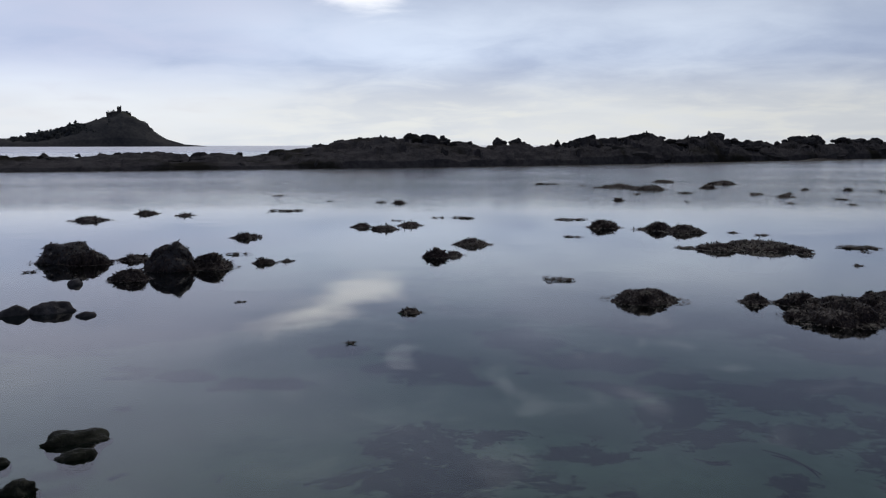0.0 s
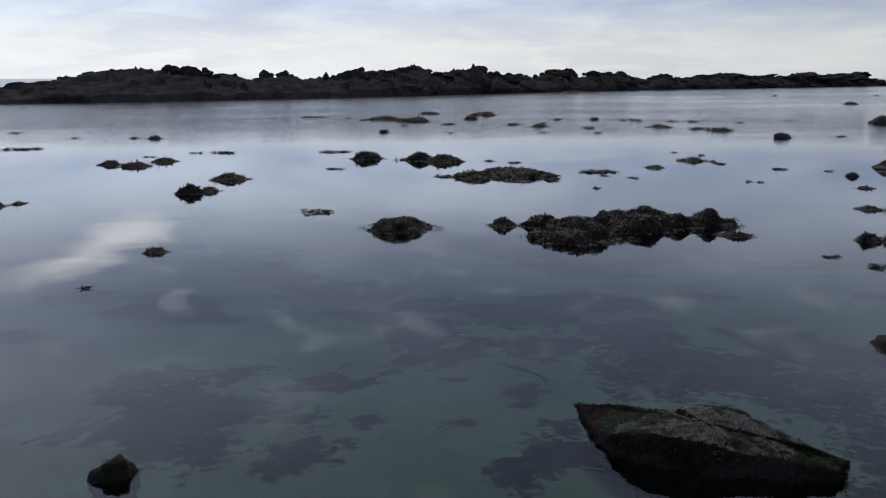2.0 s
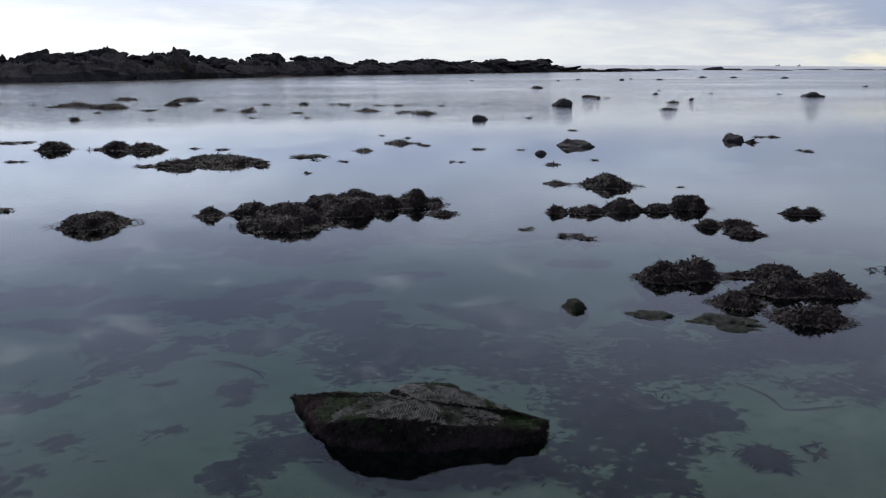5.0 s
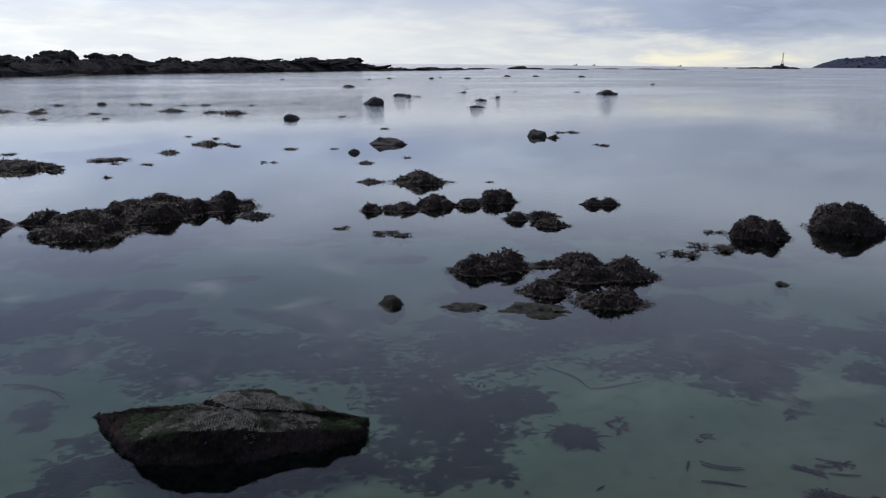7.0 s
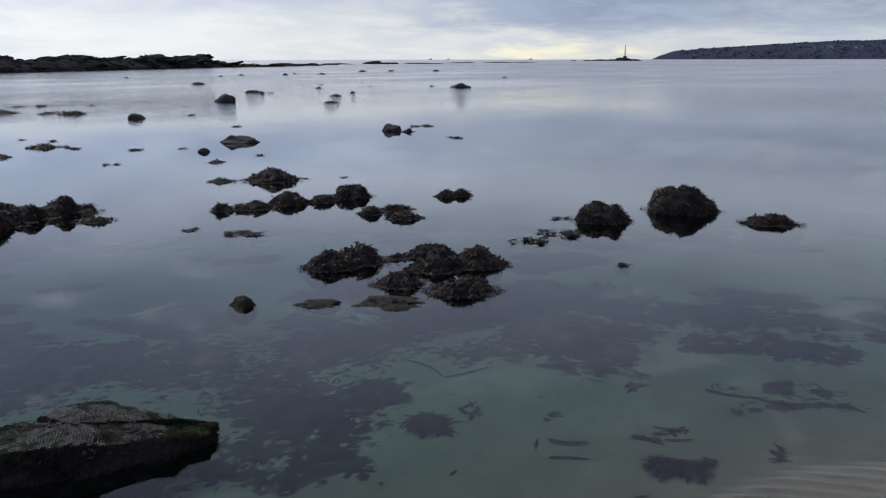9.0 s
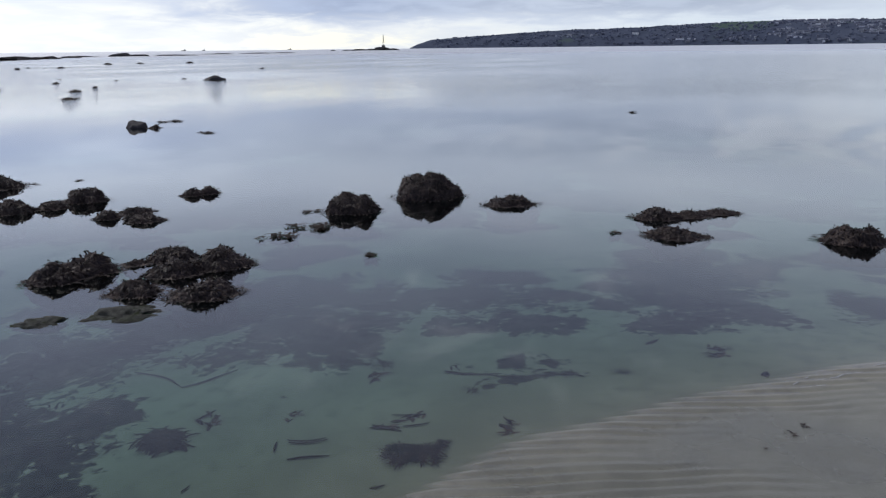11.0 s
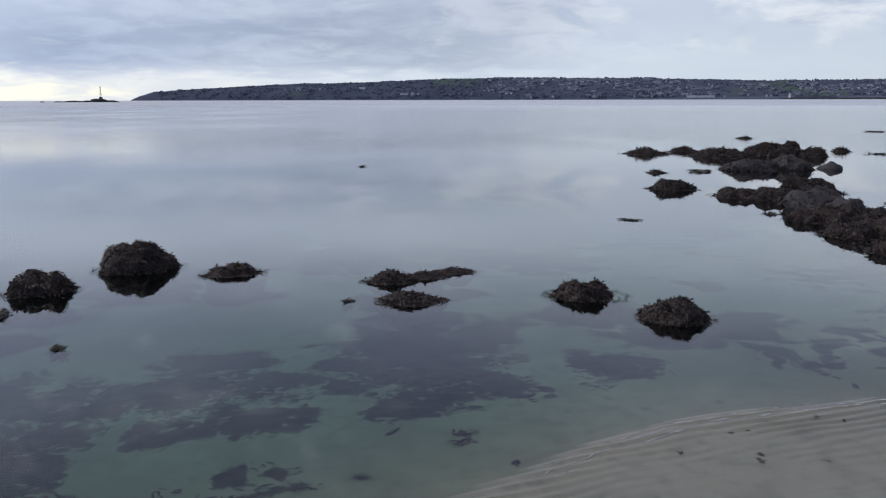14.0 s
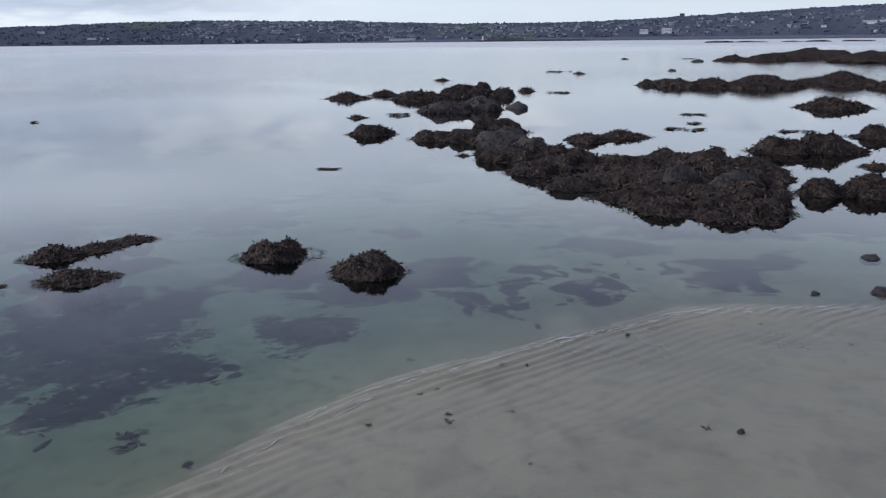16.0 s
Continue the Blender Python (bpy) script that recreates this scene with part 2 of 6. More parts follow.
def water_material():
    """Clear shallow water: what lies below shows through, the sky lies on it by Fresnel's law."""
    m = bpy.data.materials.new("clear_sea_water")
    m.use_nodes = True
    n = Nodes(m.node_tree)
    co = n.add("TexCoord", out=3)
    far = n.vec("LENGTH", co)
    wind = n.math("MULTIPLY", n.span(far, 18, 34), n.span(n.noise(n.vec("MULTIPLY", co, (1, 2.2, 1)), 0.05, 4.0, 0.55), 0.3, 0.6, 0.35, 1.0))
    lee = n.vec("DOT_PRODUCT", n.vec("NORMALIZE", co), (math.sin(radians(125)), math.cos(radians(125)), 0))
    wind = n.math("MULTIPLY", wind, n.span(lee, 0.45, 0.85, 1.0, 0.22))
    swell = n.noise(n.vec("MULTIPLY", co, (1.0, 1.3, 1)), 0.9, 1.5, 0.4, 0.3)
    ripple = n.noise(n.vec("MULTIPLY", co, (3.0, 4.0, 1)), 1.4, 3.0, 0.6)
    calm = n.add("Bump", Strength=1.0, Distance=0.0016, Height=swell)
    normal = n.add("Bump", Strength=n.span(wind, 0, 1, 0.006, 1.0, False), Distance=0.03, Height=ripple, Normal=calm)
    waves = n.noise(n.vec("MULTIPLY", co, (1.0, 1.5, 1)), 0.42, 4.0, 0.6, 0.2)
    normal = n.add("Bump", Strength=n.math("MULTIPLY", wind, n.span(far, 22, 50)), Distance=0.12, Height=waves, Normal=normal)
    # light fades with the depth that it crosses, red first
    depth = n.add("Attribute", out=2, props={"attribute_name": "depth"})
    fade = [n.math("EXPONENT", n.math("MULTIPLY", depth, -k)) for k in (3.6, 1.75, 1.95)]
    clear = n.add("BsdfTransparent", Color=n.add("CombineColor", Red=fade[0], Green=fade[1], Blue=fade[2]))
    gloss = n.add("BsdfGlossy", props={"distribution": "MULTI_GGX"}, Color=(1, 1, 1), Roughness=n.math("ADD", n.span(far, 15, 60, 0.008, 0.13), n.span(far, 90, 400, 0.0, 0.24)), Normal=normal)
    mixed = n.add("MixShader", i0=n.math("ADD", 0.03, n.math("MULTIPLY", n.math("SUBTRACT", n.span(far, 60, 400, 0.97, 0.84), n.math("MULTIPLY", wind, n.span(far, 24, 90, 0.0, 0.15))), n.math("POWER", n.add("LayerWeight", out=1, Blend=0.5, Normal=normal), 4.6))), i1=clear, i2=gloss)
    n.add("OutputMaterial", Surface=mixed)
    return m


SAND, WATER = sand_material(), water_material()


# ---- building helpers ----
def raw(name, verts, faces, mat, smooth=True):
    me = bpy.data.meshes.new(name)
    me.from_pydata([tuple(v) for v in verts], [], [tuple(int(i) for i in f) for f in faces])
    for one in (mat if isinstance(mat, (list, tuple)) else [mat]):
        me.materials.append(one)
    if smooth:
        me.polygons.foreach_set("use_smooth", [True] * len(me.polygons))
    me.update()
    return me


def part(name, bm, mat, parent, label="", smooth=False):
    """Links a bmesh or a mesh as one object under a thing or a part."""
    if isinstance(bm, bmesh.types.BMesh):
        me = bpy.data.meshes.new(name)
        bm.to_mesh(me)
        bm.free()
        me.materials.append(mat)
        if smooth:
            me.polygons.foreach_set("use_smooth", [True] * len(me.polygons))
    else:
        me = bm
    ob = new(name, me)
    ob.parent = parent
    return tagged(ob, label) if label else ob


def box(bm, x0, x1, y0, y1, z0, z1, taper=1.0):
    cx, cy = (x0 + x1) / 2, (y0 + y1) / 2
    v = []
    for z, k in ((z0, 1.0), (z1, taper)):
        for x, y in ((x0, y0), (x1, y0), (x1, y1), (x0, y1)):
            v.append(bm.verts.new((cx + (x - cx) * k, cy + (y - cy) * k, z)))
    for f in ((3, 2, 1, 0), (4, 5, 6, 7), (0, 1, 5, 4), (1, 2, 6, 5), (2, 3, 7, 6), (3, 0, 4, 7)):
        bm.faces.new([v[i] for i in f])
    return v


def ball_mesh(level):
    bm = bmesh.new()
    bmesh.ops.create_icosphere(bm, subdivisions=level, radius=1.0)
    v = np.array([x.co[:] for x in bm.verts])
    f = np.array([[y.index for y in x.verts] for x in bm.faces])
    bm.free()
    return v, f


BALLS = {i: ball_mesh(i) for i in (1, 2, 3, 4, 5)}


def lump(width, deep, high, turn, sink, level, seed, facets=0, rough=0.16, heap=0.0):
    """An uneven boulder, width by deep where the water cuts it, its top high above it."""
    rng = np.random.default_rng(seed)
    v, f = BALLS[level]
    v = v.copy()
    for _ in range(facets):
        nrm = rng.normal(size=3)
        nrm /= np.linalg.norm(nrm)
        over = v @ nrm - rng.uniform(0.62, 0.88)
        v -= np.outer(np.maximum(over, 0), nrm) * 0.92
    off = Vector(rng.uniform(-50, 50, 3))
    k = np.array([1 + rough * (1.3 * noise.noise(Vector(p) * 1.5 + off) + 0.7 * noise.noise(Vector(p) * 3.4 + off) + 0.42 * noise.noise(Vector(p) * 7.5 + off)) for p in v])
    v *= k[:, None]
    v[:, 2] /= v[:, 2].max()
    c = sink / (1 + sink)
    grow = 1 / math.sqrt(max(1 - c * c, 0.2))
    v = v * np.array((width / 2 * grow, deep / 2 * grow, high * (1 + sink)))
    v[:, 2] -= high * sink
    a = radians(turn)
    x, y = v[:, 0].copy(), v[:, 1].copy()
    v[:, 0], v[:, 1] = x * math.cos(a) - y * math.sin(a), x * math.sin(a) + y * math.cos(a)
    if heap:
        # weed slumps outwards to a ragged skirt at the water's edge
        rise = np.clip(v[:, 2] / high, -0.3, 1)
        ang = np.arctan2(v[:, 1], v[:, 0])
        hem = np.array([noise.noise(Vector((2.2 * math.cos(q), 2.2 * math.sin(q), seed * 0.37))) + 0.6 * noise.noise(Vector((6 * math.cos(q), 6 * math.sin(q), seed * 0.37))) for q in ang])
        k = (1.0 + heap * hem) * (0.97 - 0.30 * heap * 4 * np.clip(rise, 0, 1) * (1 - 0.35 * np.clip(rise, 0, 1)))
        v[:, 0] *= k
        v[:, 1] *= k
    under = 1 - 0.25 * np.clip(-v[:, 2] / 0.12, 0, 1)
    v[:, 0] *= under
    v[:, 1] *= under
    v[:, 2] = np.maximum(v[:, 2], -0.45 - high * 0.3)
    return v, f


def ribbons(base, way_, nrm, length, wide, droop, floor):
    """Blades of wrack: narrow strips of three quads from base along way_, bent by droop, kept above floor."""
    n = len(base)
    side = np.cross(way_, nrm)
    side /= np.linalg.norm(side, axis=1)[:, None] + 1e-9
    rows = []
    for k, wd in ((0.0, 0.55), (0.33, 1.0), (0.7, 0.9), (1.0, 0.35)):
        p = base + way_ * (length * k)[:, None] + nrm * (0.22 * length * k * (1 - k))[:, None]
        p[:, 2] -= droop * length * k * k
        p[:, 2] = np.maximum(p[:, 2], floor)
        s = side * (wide * wd / 2)[:, None]
        rows += [p - s, p + s]
    verts = np.stack(rows, 1).reshape(-1, 3)
    o = np.arange(n)[:, None] * 8
    faces = np.concatenate([o + np.array(q) for q in ((0, 1, 3, 2), (2, 3, 5, 4), (4, 5, 7, 6))])
    return verts, faces


def fronds_on(verts, faces, count, seed, size=1.0, floor=0.004, stand=0.34):
    """Forked wrack hanging over a body, thickest on its upper faces."""
    rng = np.random.default_rng(seed)
    t = verts[faces]
    cr = np.cross(t[:, 1] - t[:, 0], t[:, 2] - t[:, 0])
    area = np.linalg.norm(cr, axis=1) / 2
    mid = t.mean(1)
    weight = area * (mid[:, 2] > -0.01)
    if weight.sum() == 0 or count < 1:
        return np.zeros((0, 3)), np.zeros((0, 4), int)
    pick = rng.choice(len(faces), count, p=weight / weight.sum())
    bary = rng.dirichlet((1, 1, 1), count)
    base = (t[pick] * bary[:, :, None]).sum(1)
    nrm = cr[pick] / (2 * area[pick][:, None] + 1e-12)
    down = np.array((0, 0, -1.0)) - nrm * (-nrm[:, 2])[:, None]
    stray = rng.normal(size=(count, 3))
    stray -= nrm * (stray * nrm).sum(1)[:, None]
    stray /= np.linalg.norm(stray, axis=1)[:, None] + 1e-9
    lift = np.where(rng.random(count) < stand, rng.uniform(0.4, 1.2, count), rng.uniform(0.0, 0.15, count))
    go = down * 0.9 + stray * 0.75 + nrm * lift[:, None]
    go /= np.linalg.norm(go, axis=1)[:, None] + 1e-9
    length = rng.uniform(0.03, 0.085, count) * size
    wide = rng.uniform(0.008, 0.017, count) * size
    out = []
    for turn in (-0.32, 0.32):
        side = np.cross(nrm, go)
        g = go + side * (turn + rng.uniform(-0.2, 0.2, count))[:, None]
        g /= np.linalg.norm(g, axis=1)[:, None] + 1e-9
        out.append(ribbons(base, g, nrm, length * rng.uniform(0.7, 1.1, count), wide, 0.35, floor))
    v = np.concatenate([out[0][0], out[1][0]])
    f = np.concatenate([out[0][1], out[1][1] + len(out[0][0])])
    return v, f


def reach(x, y):
    """Rough distance from the middle of the walk."""
    return math.hypot(x - 0.9, y - 0.1)


def level_for(width, dist):
    q = width / dist
    return 4 if q > 0.035 else 3 if q > 0.014 else 2


SEED = [100]


def rock_group(name, rows, body_mat, weed, sink, facets, rough, label, category, group, body="boulder", weed_label=""):
    x0, y0 = rows[0][0], rows[0][1]
    SEED[0] = int(abs(x0 * 131 + y0 * 717) * 10) % 90000
    root = new(name)
    root.location = (x0, y0, 0)
    tagged(root, label, category, group)
    allv, allf, n = [], [], 0
    for i, (x, y, wd, dp, h, rot) in enumerate(rows):
        dist = reach(x, y)
        trim = 0.9 if weed > 200 else 1.0
        v, f = lump(wd * trim, dp * trim, h, rot, sink if h < 0.2 * wd or weed < 1000 else 0.5, level_for(wd, dist), SEED[0] + i, facets, rough * (1.35 if len(rows) > 3 else 1.0), 0.0 if weed < 1000 else 0.2 if h < 0.3 * wd else 0.09)
        v = v + np.array((x - x0, y - y0, 0))
        part(body, raw(body, v, f, body_mat), body_mat, root)
        allv.append(v)
        allf.append(f + n)
        n += len(v)
    if weed:
        v, f = np.concatenate(allv), np.concatenate(allf)
        area = sum(r[2] * (r[3] + 1.6 * r[4]) for r in rows)
        dist = reach(x0, y0)
        size = min(max(dist / 14.0, 0.68), 1.7)
        count = int(min(max(weed * area / size ** 2, 14), 13000))
        fv, ff = fronds_on(v, f, count, SEED[0], size)
        # loose fringe that floats round the foot
        rng = np.random.default_rng(SEED[0] + 5)
        fringe = []
        for x, y, wd, dp, h, rot in rows:
            m = int(min(max(weed * 0.12 * wd / size, 3), 170))
            a = rng.uniform(0, 2 * math.pi, m)
            r = 0.5 * rng.uniform(0.86, 1.1, m)
            px, py = np.cos(a) * r * wd, np.sin(a) * r * dp
            c, s = math.cos(radians(rot)), math.sin(radians(rot))
            base = np.stack([px * c - py * s + x - x0, px * s + py * c + y - y0, np.full(m, 0.006)], 1)
            g = np.stack([np.cos(a + radians(rot)) + rng.normal(size=m) * 0.7, np.sin(a + radians(rot)) + rng.normal(size=m) * 0.7, rng.uniform(0, 0.2, m)], 1)
            g /= np.linalg.norm(g, axis=1)[:, None]
            fringe.append(ribbons(base, g, np.tile((0, 0, 1.0), (m, 1)), rng.uniform(0.03, 0.08, m) * size, rng.uniform(0.010, 0.02, m) * size, 0.1, 0.003))
        for a, b in fringe:
            ff = np.concatenate([ff, b + len(fv)])
            fv = np.concatenate([fv, a])
        tagged(part("seaweed", raw("seaweed", fv, ff, WEED, smooth=False), WEED, root, weed_label), kind="stuff")
    return root


def weed_rock(*rows):
    wide = sum(r[2] for r in rows)
    if len(rows) >= 3:
        label = "bank of boulders buried under brown bladder wrack in shallow water"
    elif wide > 0.5:
        label = "rounded rock shaggy with dark brown wrack standing in calm water"
    else:
        label = "small rock capped with brown seaweed just above the water"
    return rock_group("seaweed_rock", rows, WEED_BODY, 1300, 1.15, 0, 0.21, label, "rock", "seaweed rocks in the lagoon")


def bare_rock(*rows):
    return rock_group("boulder_pile", rows, ROCK, 520, 0.35, 3, 0.16, "dark bare boulders with wrack round their foot in calm water", "boulder", "bare boulders in the lagoon")


def bank_boulder(*rows):
    return rock_group("bank_boulder", rows, ROCK, 300, 0.5, 5, 0.2, "grey wet boulder showing through a bank of brown wrack", "boulder", "boulders in the weed bank")


def stone(*rows):
    return rock_group("stone", rows, ROCK, 0, 0.5, 4, 0.2, "smooth dark stone standing clear of the still water", "stone", "loose stones in the lagoon", body="stone_body")


def algae_stone(*rows):
    return rock_group("algae_stone", rows, ALGAE, 0, 0.6, 4, 0.2, "low stone with green algae and pale barnacles in shallows", "stone", "loose stones in the lagoon", body="stone_body")


def slab(*rows):
    x, y, wd, dp, h, rot = rows[0]
    return rock_group("flat_stone", ((x, y, wd * 0.88, dp * 0.85, h * 0.6, rot - 14),), SLAB, 0, 0.5, 3, 0.36, "flat greenish stone lying awash at the water's surface", "stone", "loose stones in the lagoon", body="stone_body")


def floating_weed(*rows):
    for row in rows:
        floating_patch(row)


def floating_patch(*rows):
    SEED[0] += 17
    rng = np.random.default_rng(SEED[0])
    x0, y0 = rows[0][0], rows[0][1]
    fv, ff = np.zeros((0, 3)), np.zeros((0, 4), int)
    for x, y, wd, dp, h, rot in rows:
        size = min(max(reach(x, y) / 15.0, 0.65), 2.0)
        wd, dp = wd * 0.8, dp * 0.8
        m = int(min(max(620 * wd * dp / size ** 2 + 120 * wd / size, 18), 500))
        knots = rng.uniform(-0.5, 0.5, (max(2, m // 16), 2))
        at = knots[rng.integers(0, len(knots), m)] + rng.normal(size=(m, 2)) * 0.05
        c, s = math.cos(radians(rot)), math.sin(radians(rot))
        px, py = at[:, 0] * wd, at[:, 1] * dp * 0.8
        base = np.stack([px * c - py * s + x - x0, px * s + py * c + y - y0, rng.uniform(0.002, max(h * 0.4, 0.006), m)], 1)
        a = rng.uniform(0, 2 * math.pi, m)
        g = np.stack([np.cos(a), np.sin(a), rng.uniform(-0.1, 0.3, m)], 1)
        v, f = ribbons(base, g, np.tile((0, 0, 1.0), (m, 1)), rng.uniform(0.04, 0.12, m) * size, rng.uniform(0.016, 0.032, m) * size, 0.15, 0.002)
        ff = np.concatenate([ff, f + len(fv)])
        fv = np.concatenate([fv, v])
        # the part of the raft that hangs just under the surface
        sunk = np.concatenate([base, base]) * np.array((1.0, 1.0, 0.0)) - np.array((0.0, 0.0, 0.012))
        sunk[:, 2] -= rng.uniform(0, 0.05, 2 * m)
        v, f = ribbons(sunk, np.concatenate([g, -g]), np.tile((0, 0, 1.0), (2 * m, 1)), rng.uniform(0.05, 0.11, 2 * m) * size, rng.uniform(0.03, 0.05, 2 * m) * size, 0.3, -0.2)
        v[:, 2] = np.minimum(v[:, 2], -0.008)
        ff = np.concatenate([ff, f + len(fv)])
        fv = np.concatenate([fv, v])
    ob = new("floating_seaweed", raw("floating_seaweed", fv, ff, WEED_FLOAT, smooth=False))
    ob.location = (x0, y0, 0)
    return tagged(ob, "loose strands of brown wrack breaking the water's surface", "seaweed", kind="stuff")


# ---- ground, water and shore ----
SHORE = np.array([(-60, 7.5), (-12, 3.4), (-4, 2.5), (0, 2.0), (2.2, 1.62), (3.3, 1.16), (3.85, 0.90), (4.25, 0.55), (4.81, -0.01), (5.17, -0.41), (5.44, -0.73), (5.61, -1.02), (5.78, -1.58), (5.93, -2.11), (6.08, -2.8), (6.13, -3.2), (5.98, -3.62), (5.82, -4.2), (5.3, -6), (4.2, -12), (0, -60)])


for _ in range(2):  # round the corners of the line
    cut = np.stack([SHORE[:-1] * 0.75 + SHORE[1:] * 0.25, SHORE[:-1] * 0.25 + SHORE[1:] * 0.75], 1).reshape(-1, 2)
    SHORE = np.concatenate([SHORE[:1], cut, SHORE[-1:]])


def vnoise(x, y, seed=0):
    """Smooth value noise of two coordinates, about -1 to 1."""
    xi, yi = np.floor(x), np.floor(y)
    u, v = x - xi, y - yi
    u, v = u * u * (3 - 2 * u), v * v * (3 - 2 * v)

    def h(i, j):
        k = np.sin(i * 127.1 + j * 311.7 + seed * 74.7) * 43758.5453
        return 2 * (k - np.floor(k)) - 1
    return (h(xi, yi) * (1 - u) + h(xi + 1, yi) * u) * (1 - v) + (h(xi, yi + 1) * (1 - u) + h(xi + 1, yi + 1) * u) * v


def shore_distance(x, y):
    """Metres from the water's edge, plus on the sand, minus in the water."""
    best = np.full(x.shape, 1e9)
    sign = np.zeros(x.shape)
    for (ax, ay), (bx, by) in zip(SHORE[:-1], SHORE[1:]):
        ux, uy = bx - ax, by - ay
        k = np.clip(((x - ax) * ux + (y - ay) * uy) / (ux * ux + uy * uy), 0, 1)
        dx, dy = x - ax - k * ux, y - ay - k * uy
        dd = dx * dx + dy * dy
        near = dd < best - 1e-12
        best = np.where(near, dd, best)
        sign = np.where(near, np.where(ux * (y - ay) - uy * (x - ax) > 0, -1.0, 1.0), sign)
    return np.sqrt(best) * sign + 0.014 * np.sin(2.9 * x + 1.3 * y) + 0.012 * np.sin(5.3 * y - 4.1 * x) + 0.007 * np.sin(13 * x + 8 * y)


def ground_height(x, y):
    d_ = shore_distance(x, y)
    land = np.where(d_ > 0, 0.028 * np.minimum(d_, 0.9) + 0.024 * np.clip(d_ - 0.9, 0, 60), 0)
    deep = -d_
    sea = np.where(d_ <= 0, -(0.15 * np.minimum(deep, 0.2) + 0.09 * np.clip(deep - 0.2, 0, 0.85) + 0.045 * np.clip(deep - 1.05, 0, 1.95) + 0.02 * np.clip(deep - 3, 0, 40) + 0.02 * np.clip(deep - 46, 0, 150)), 0)
    sea = sea * (1 - 0.55 * np.clip((-1.6 - y) / 1.2, 0, 1) * np.clip((9 - x) / 2, 0, 1) * np.clip((y + 9) / 3, 0, 1))
    # ridges run straight and slantwise into the water, steeper on the lee side
    bend = 0.93 * x + 0.37 * y + 0.016 * vnoise(x * 5.5, y * 3.5, 6) + 0.05 * vnoise(x * 0.9, y * 0.9, 3) + 0.022 * vnoise(x * 2.7, y * 2.1, 5)
    phase = bend * (2 * math.pi / 0.076)
    crest = np.maximum(np.sin(phase), -0.45) + 0.34 * np.sin(2 * phase + 0.8) - 0.08
    patch = np.clip(0.45 + 1.1 * vnoise(x * 2.1 + 0.8 * y, y * 1.1, 8) + 0.6 * vnoise(x * 6, y * 3, 9), 0, 1.2)
    span_ = np.where(d_ > 0.1, 0.26 + 0.16 * np.clip((y + 1.6) / 1.6, 0, 1), 0.24)
    ripple = 0.0082 * (1 - 0.6 * np.clip((-0.9 - y) / 0.9, 0, 1) * np.clip(d_ * 6, 0, 1)) * crest * np.exp(-((d_ - 0.1) / span_) ** 2) * np.maximum(patch, 0.85 * np.exp(-((d_ - 0.02) / 0.16) ** 2))
    ripple = ripple + 0.0030 * crest * np.clip(patch - 0.6, 0, 1) * np.exp(-((d_ - 0.6) / 0.5) ** 2)
    ripple = ripple + (0.006 * vnoise(x * 2.1 + y, y * 3.3 - x, 11) + 0.0035 * vnoise(x * 6 + 2 * y, y * 9 - 3 * x, 12)) * np.clip(d_ * 2, 0, 1) * np.clip(6 - d_, 0, 1)
    broad = (0.008 * np.sin(2.6 * x + 1.9 * y + 0.6 * np.sin(3 * y)) * np.sin(2.4 * y - 1.3 * x) + 0.004 * np.sin(6.1 * x + 3.3 * y) * np.sin(5.2 * y - 2.8 * x + 1)) * np.clip(d_ * 0.8 - 0.1, 0, 1)
    return land + sea + ripple + broad


BEDS = []


def bed(x, y, wide, long, turn):
    """A bed of short weed on the sea floor, an oval wide by long, turned by degrees."""
    BEDS.append((x, y, wide, long, radians(turn)))


bed(-0.16, 5.26, 0.61, 0.83, 4)
bed(0.05, 4.69, 1.21, 0.79, 2)
bed(0.32, 5.39, 0.35, 0.27, -1)
bed(0.94, 5.15, 0.59, 0.33, -8)
bed(1.00, 4.48, 0.33, 0.19, -10)
bed(1.62, 5.88, 0.63, 1.09, -14)
bed(2.05, 5.65, 0.34, 0.33, -18)
bed(2.42, 5.55, 0.59, 0.63, -22)
bed(1.95, 4.65, 0.19, 0.19, -21)
bed(2.53, 4.94, 0.23, 0.51, -25)
bed(3.04, 6.69, 0.89, 0.81, -23)
bed(-0.19, 7.26, 0.93, 1.06, 3)
bed(0.16, 6.85, 0.42, 0.40, 1)
bed(0.68, 7.10, 0.19, 0.20, -4)
bed(1.08, 6.67, 0.13, 0.14, -7)
bed(-1.07, 7.83, 0.58, 0.63, 10)
bed(-1.47, 6.63, 0.77, 0.53, 15)
bed(-2.17, 6.68, 0.50, 0.63, 20)
bed(-2.66, 6.90, 0.28, 0.28, 23)
bed(-1.73, 4.50, 0.19, 0.17, 24)
bed(-1.22, 4.53, 0.11, 0.13, 18)
bed(-2.30, 5.93, 0.21, 0.21, 23)
bed(-1.97, 5.51, 0.10, 0.12, 22)
bed(1.31, 7.54, 1.31, 0.88, -8)
bed(1.86, 6.88, 0.60, 0.67, -13)
bed(0.65, 8.48, 0.97, 1.27, -3)
bed(-0.13, 4.95, 0.59, 0.72, 9)
bed(0.28, 5.30, 0.21, 0.38, 3)
bed(0.39, 4.64, 0.51, 0.45, 3)
bed(0.61, 4.04, 0.53, 0.39, -0)
bed(0.01, 4.17, 0.63, 0.57, 8)
bed(0.85, 5.06, 0.63, 0.22, -3)
bed(0.97, 4.35, 0.32, 0.22, -5)
bed(1.05, 4.05, 0.22, 0.07, -7)
bed(1.43, 4.16, 0.17, 0.10, -12)
bed(1.38, 5.31, 0.21, 0.13, -9)
bed(1.61, 4.97, 0.21, 0.08, -12)
bed(0.98, 5.35, 0.08, 0.10, -4)
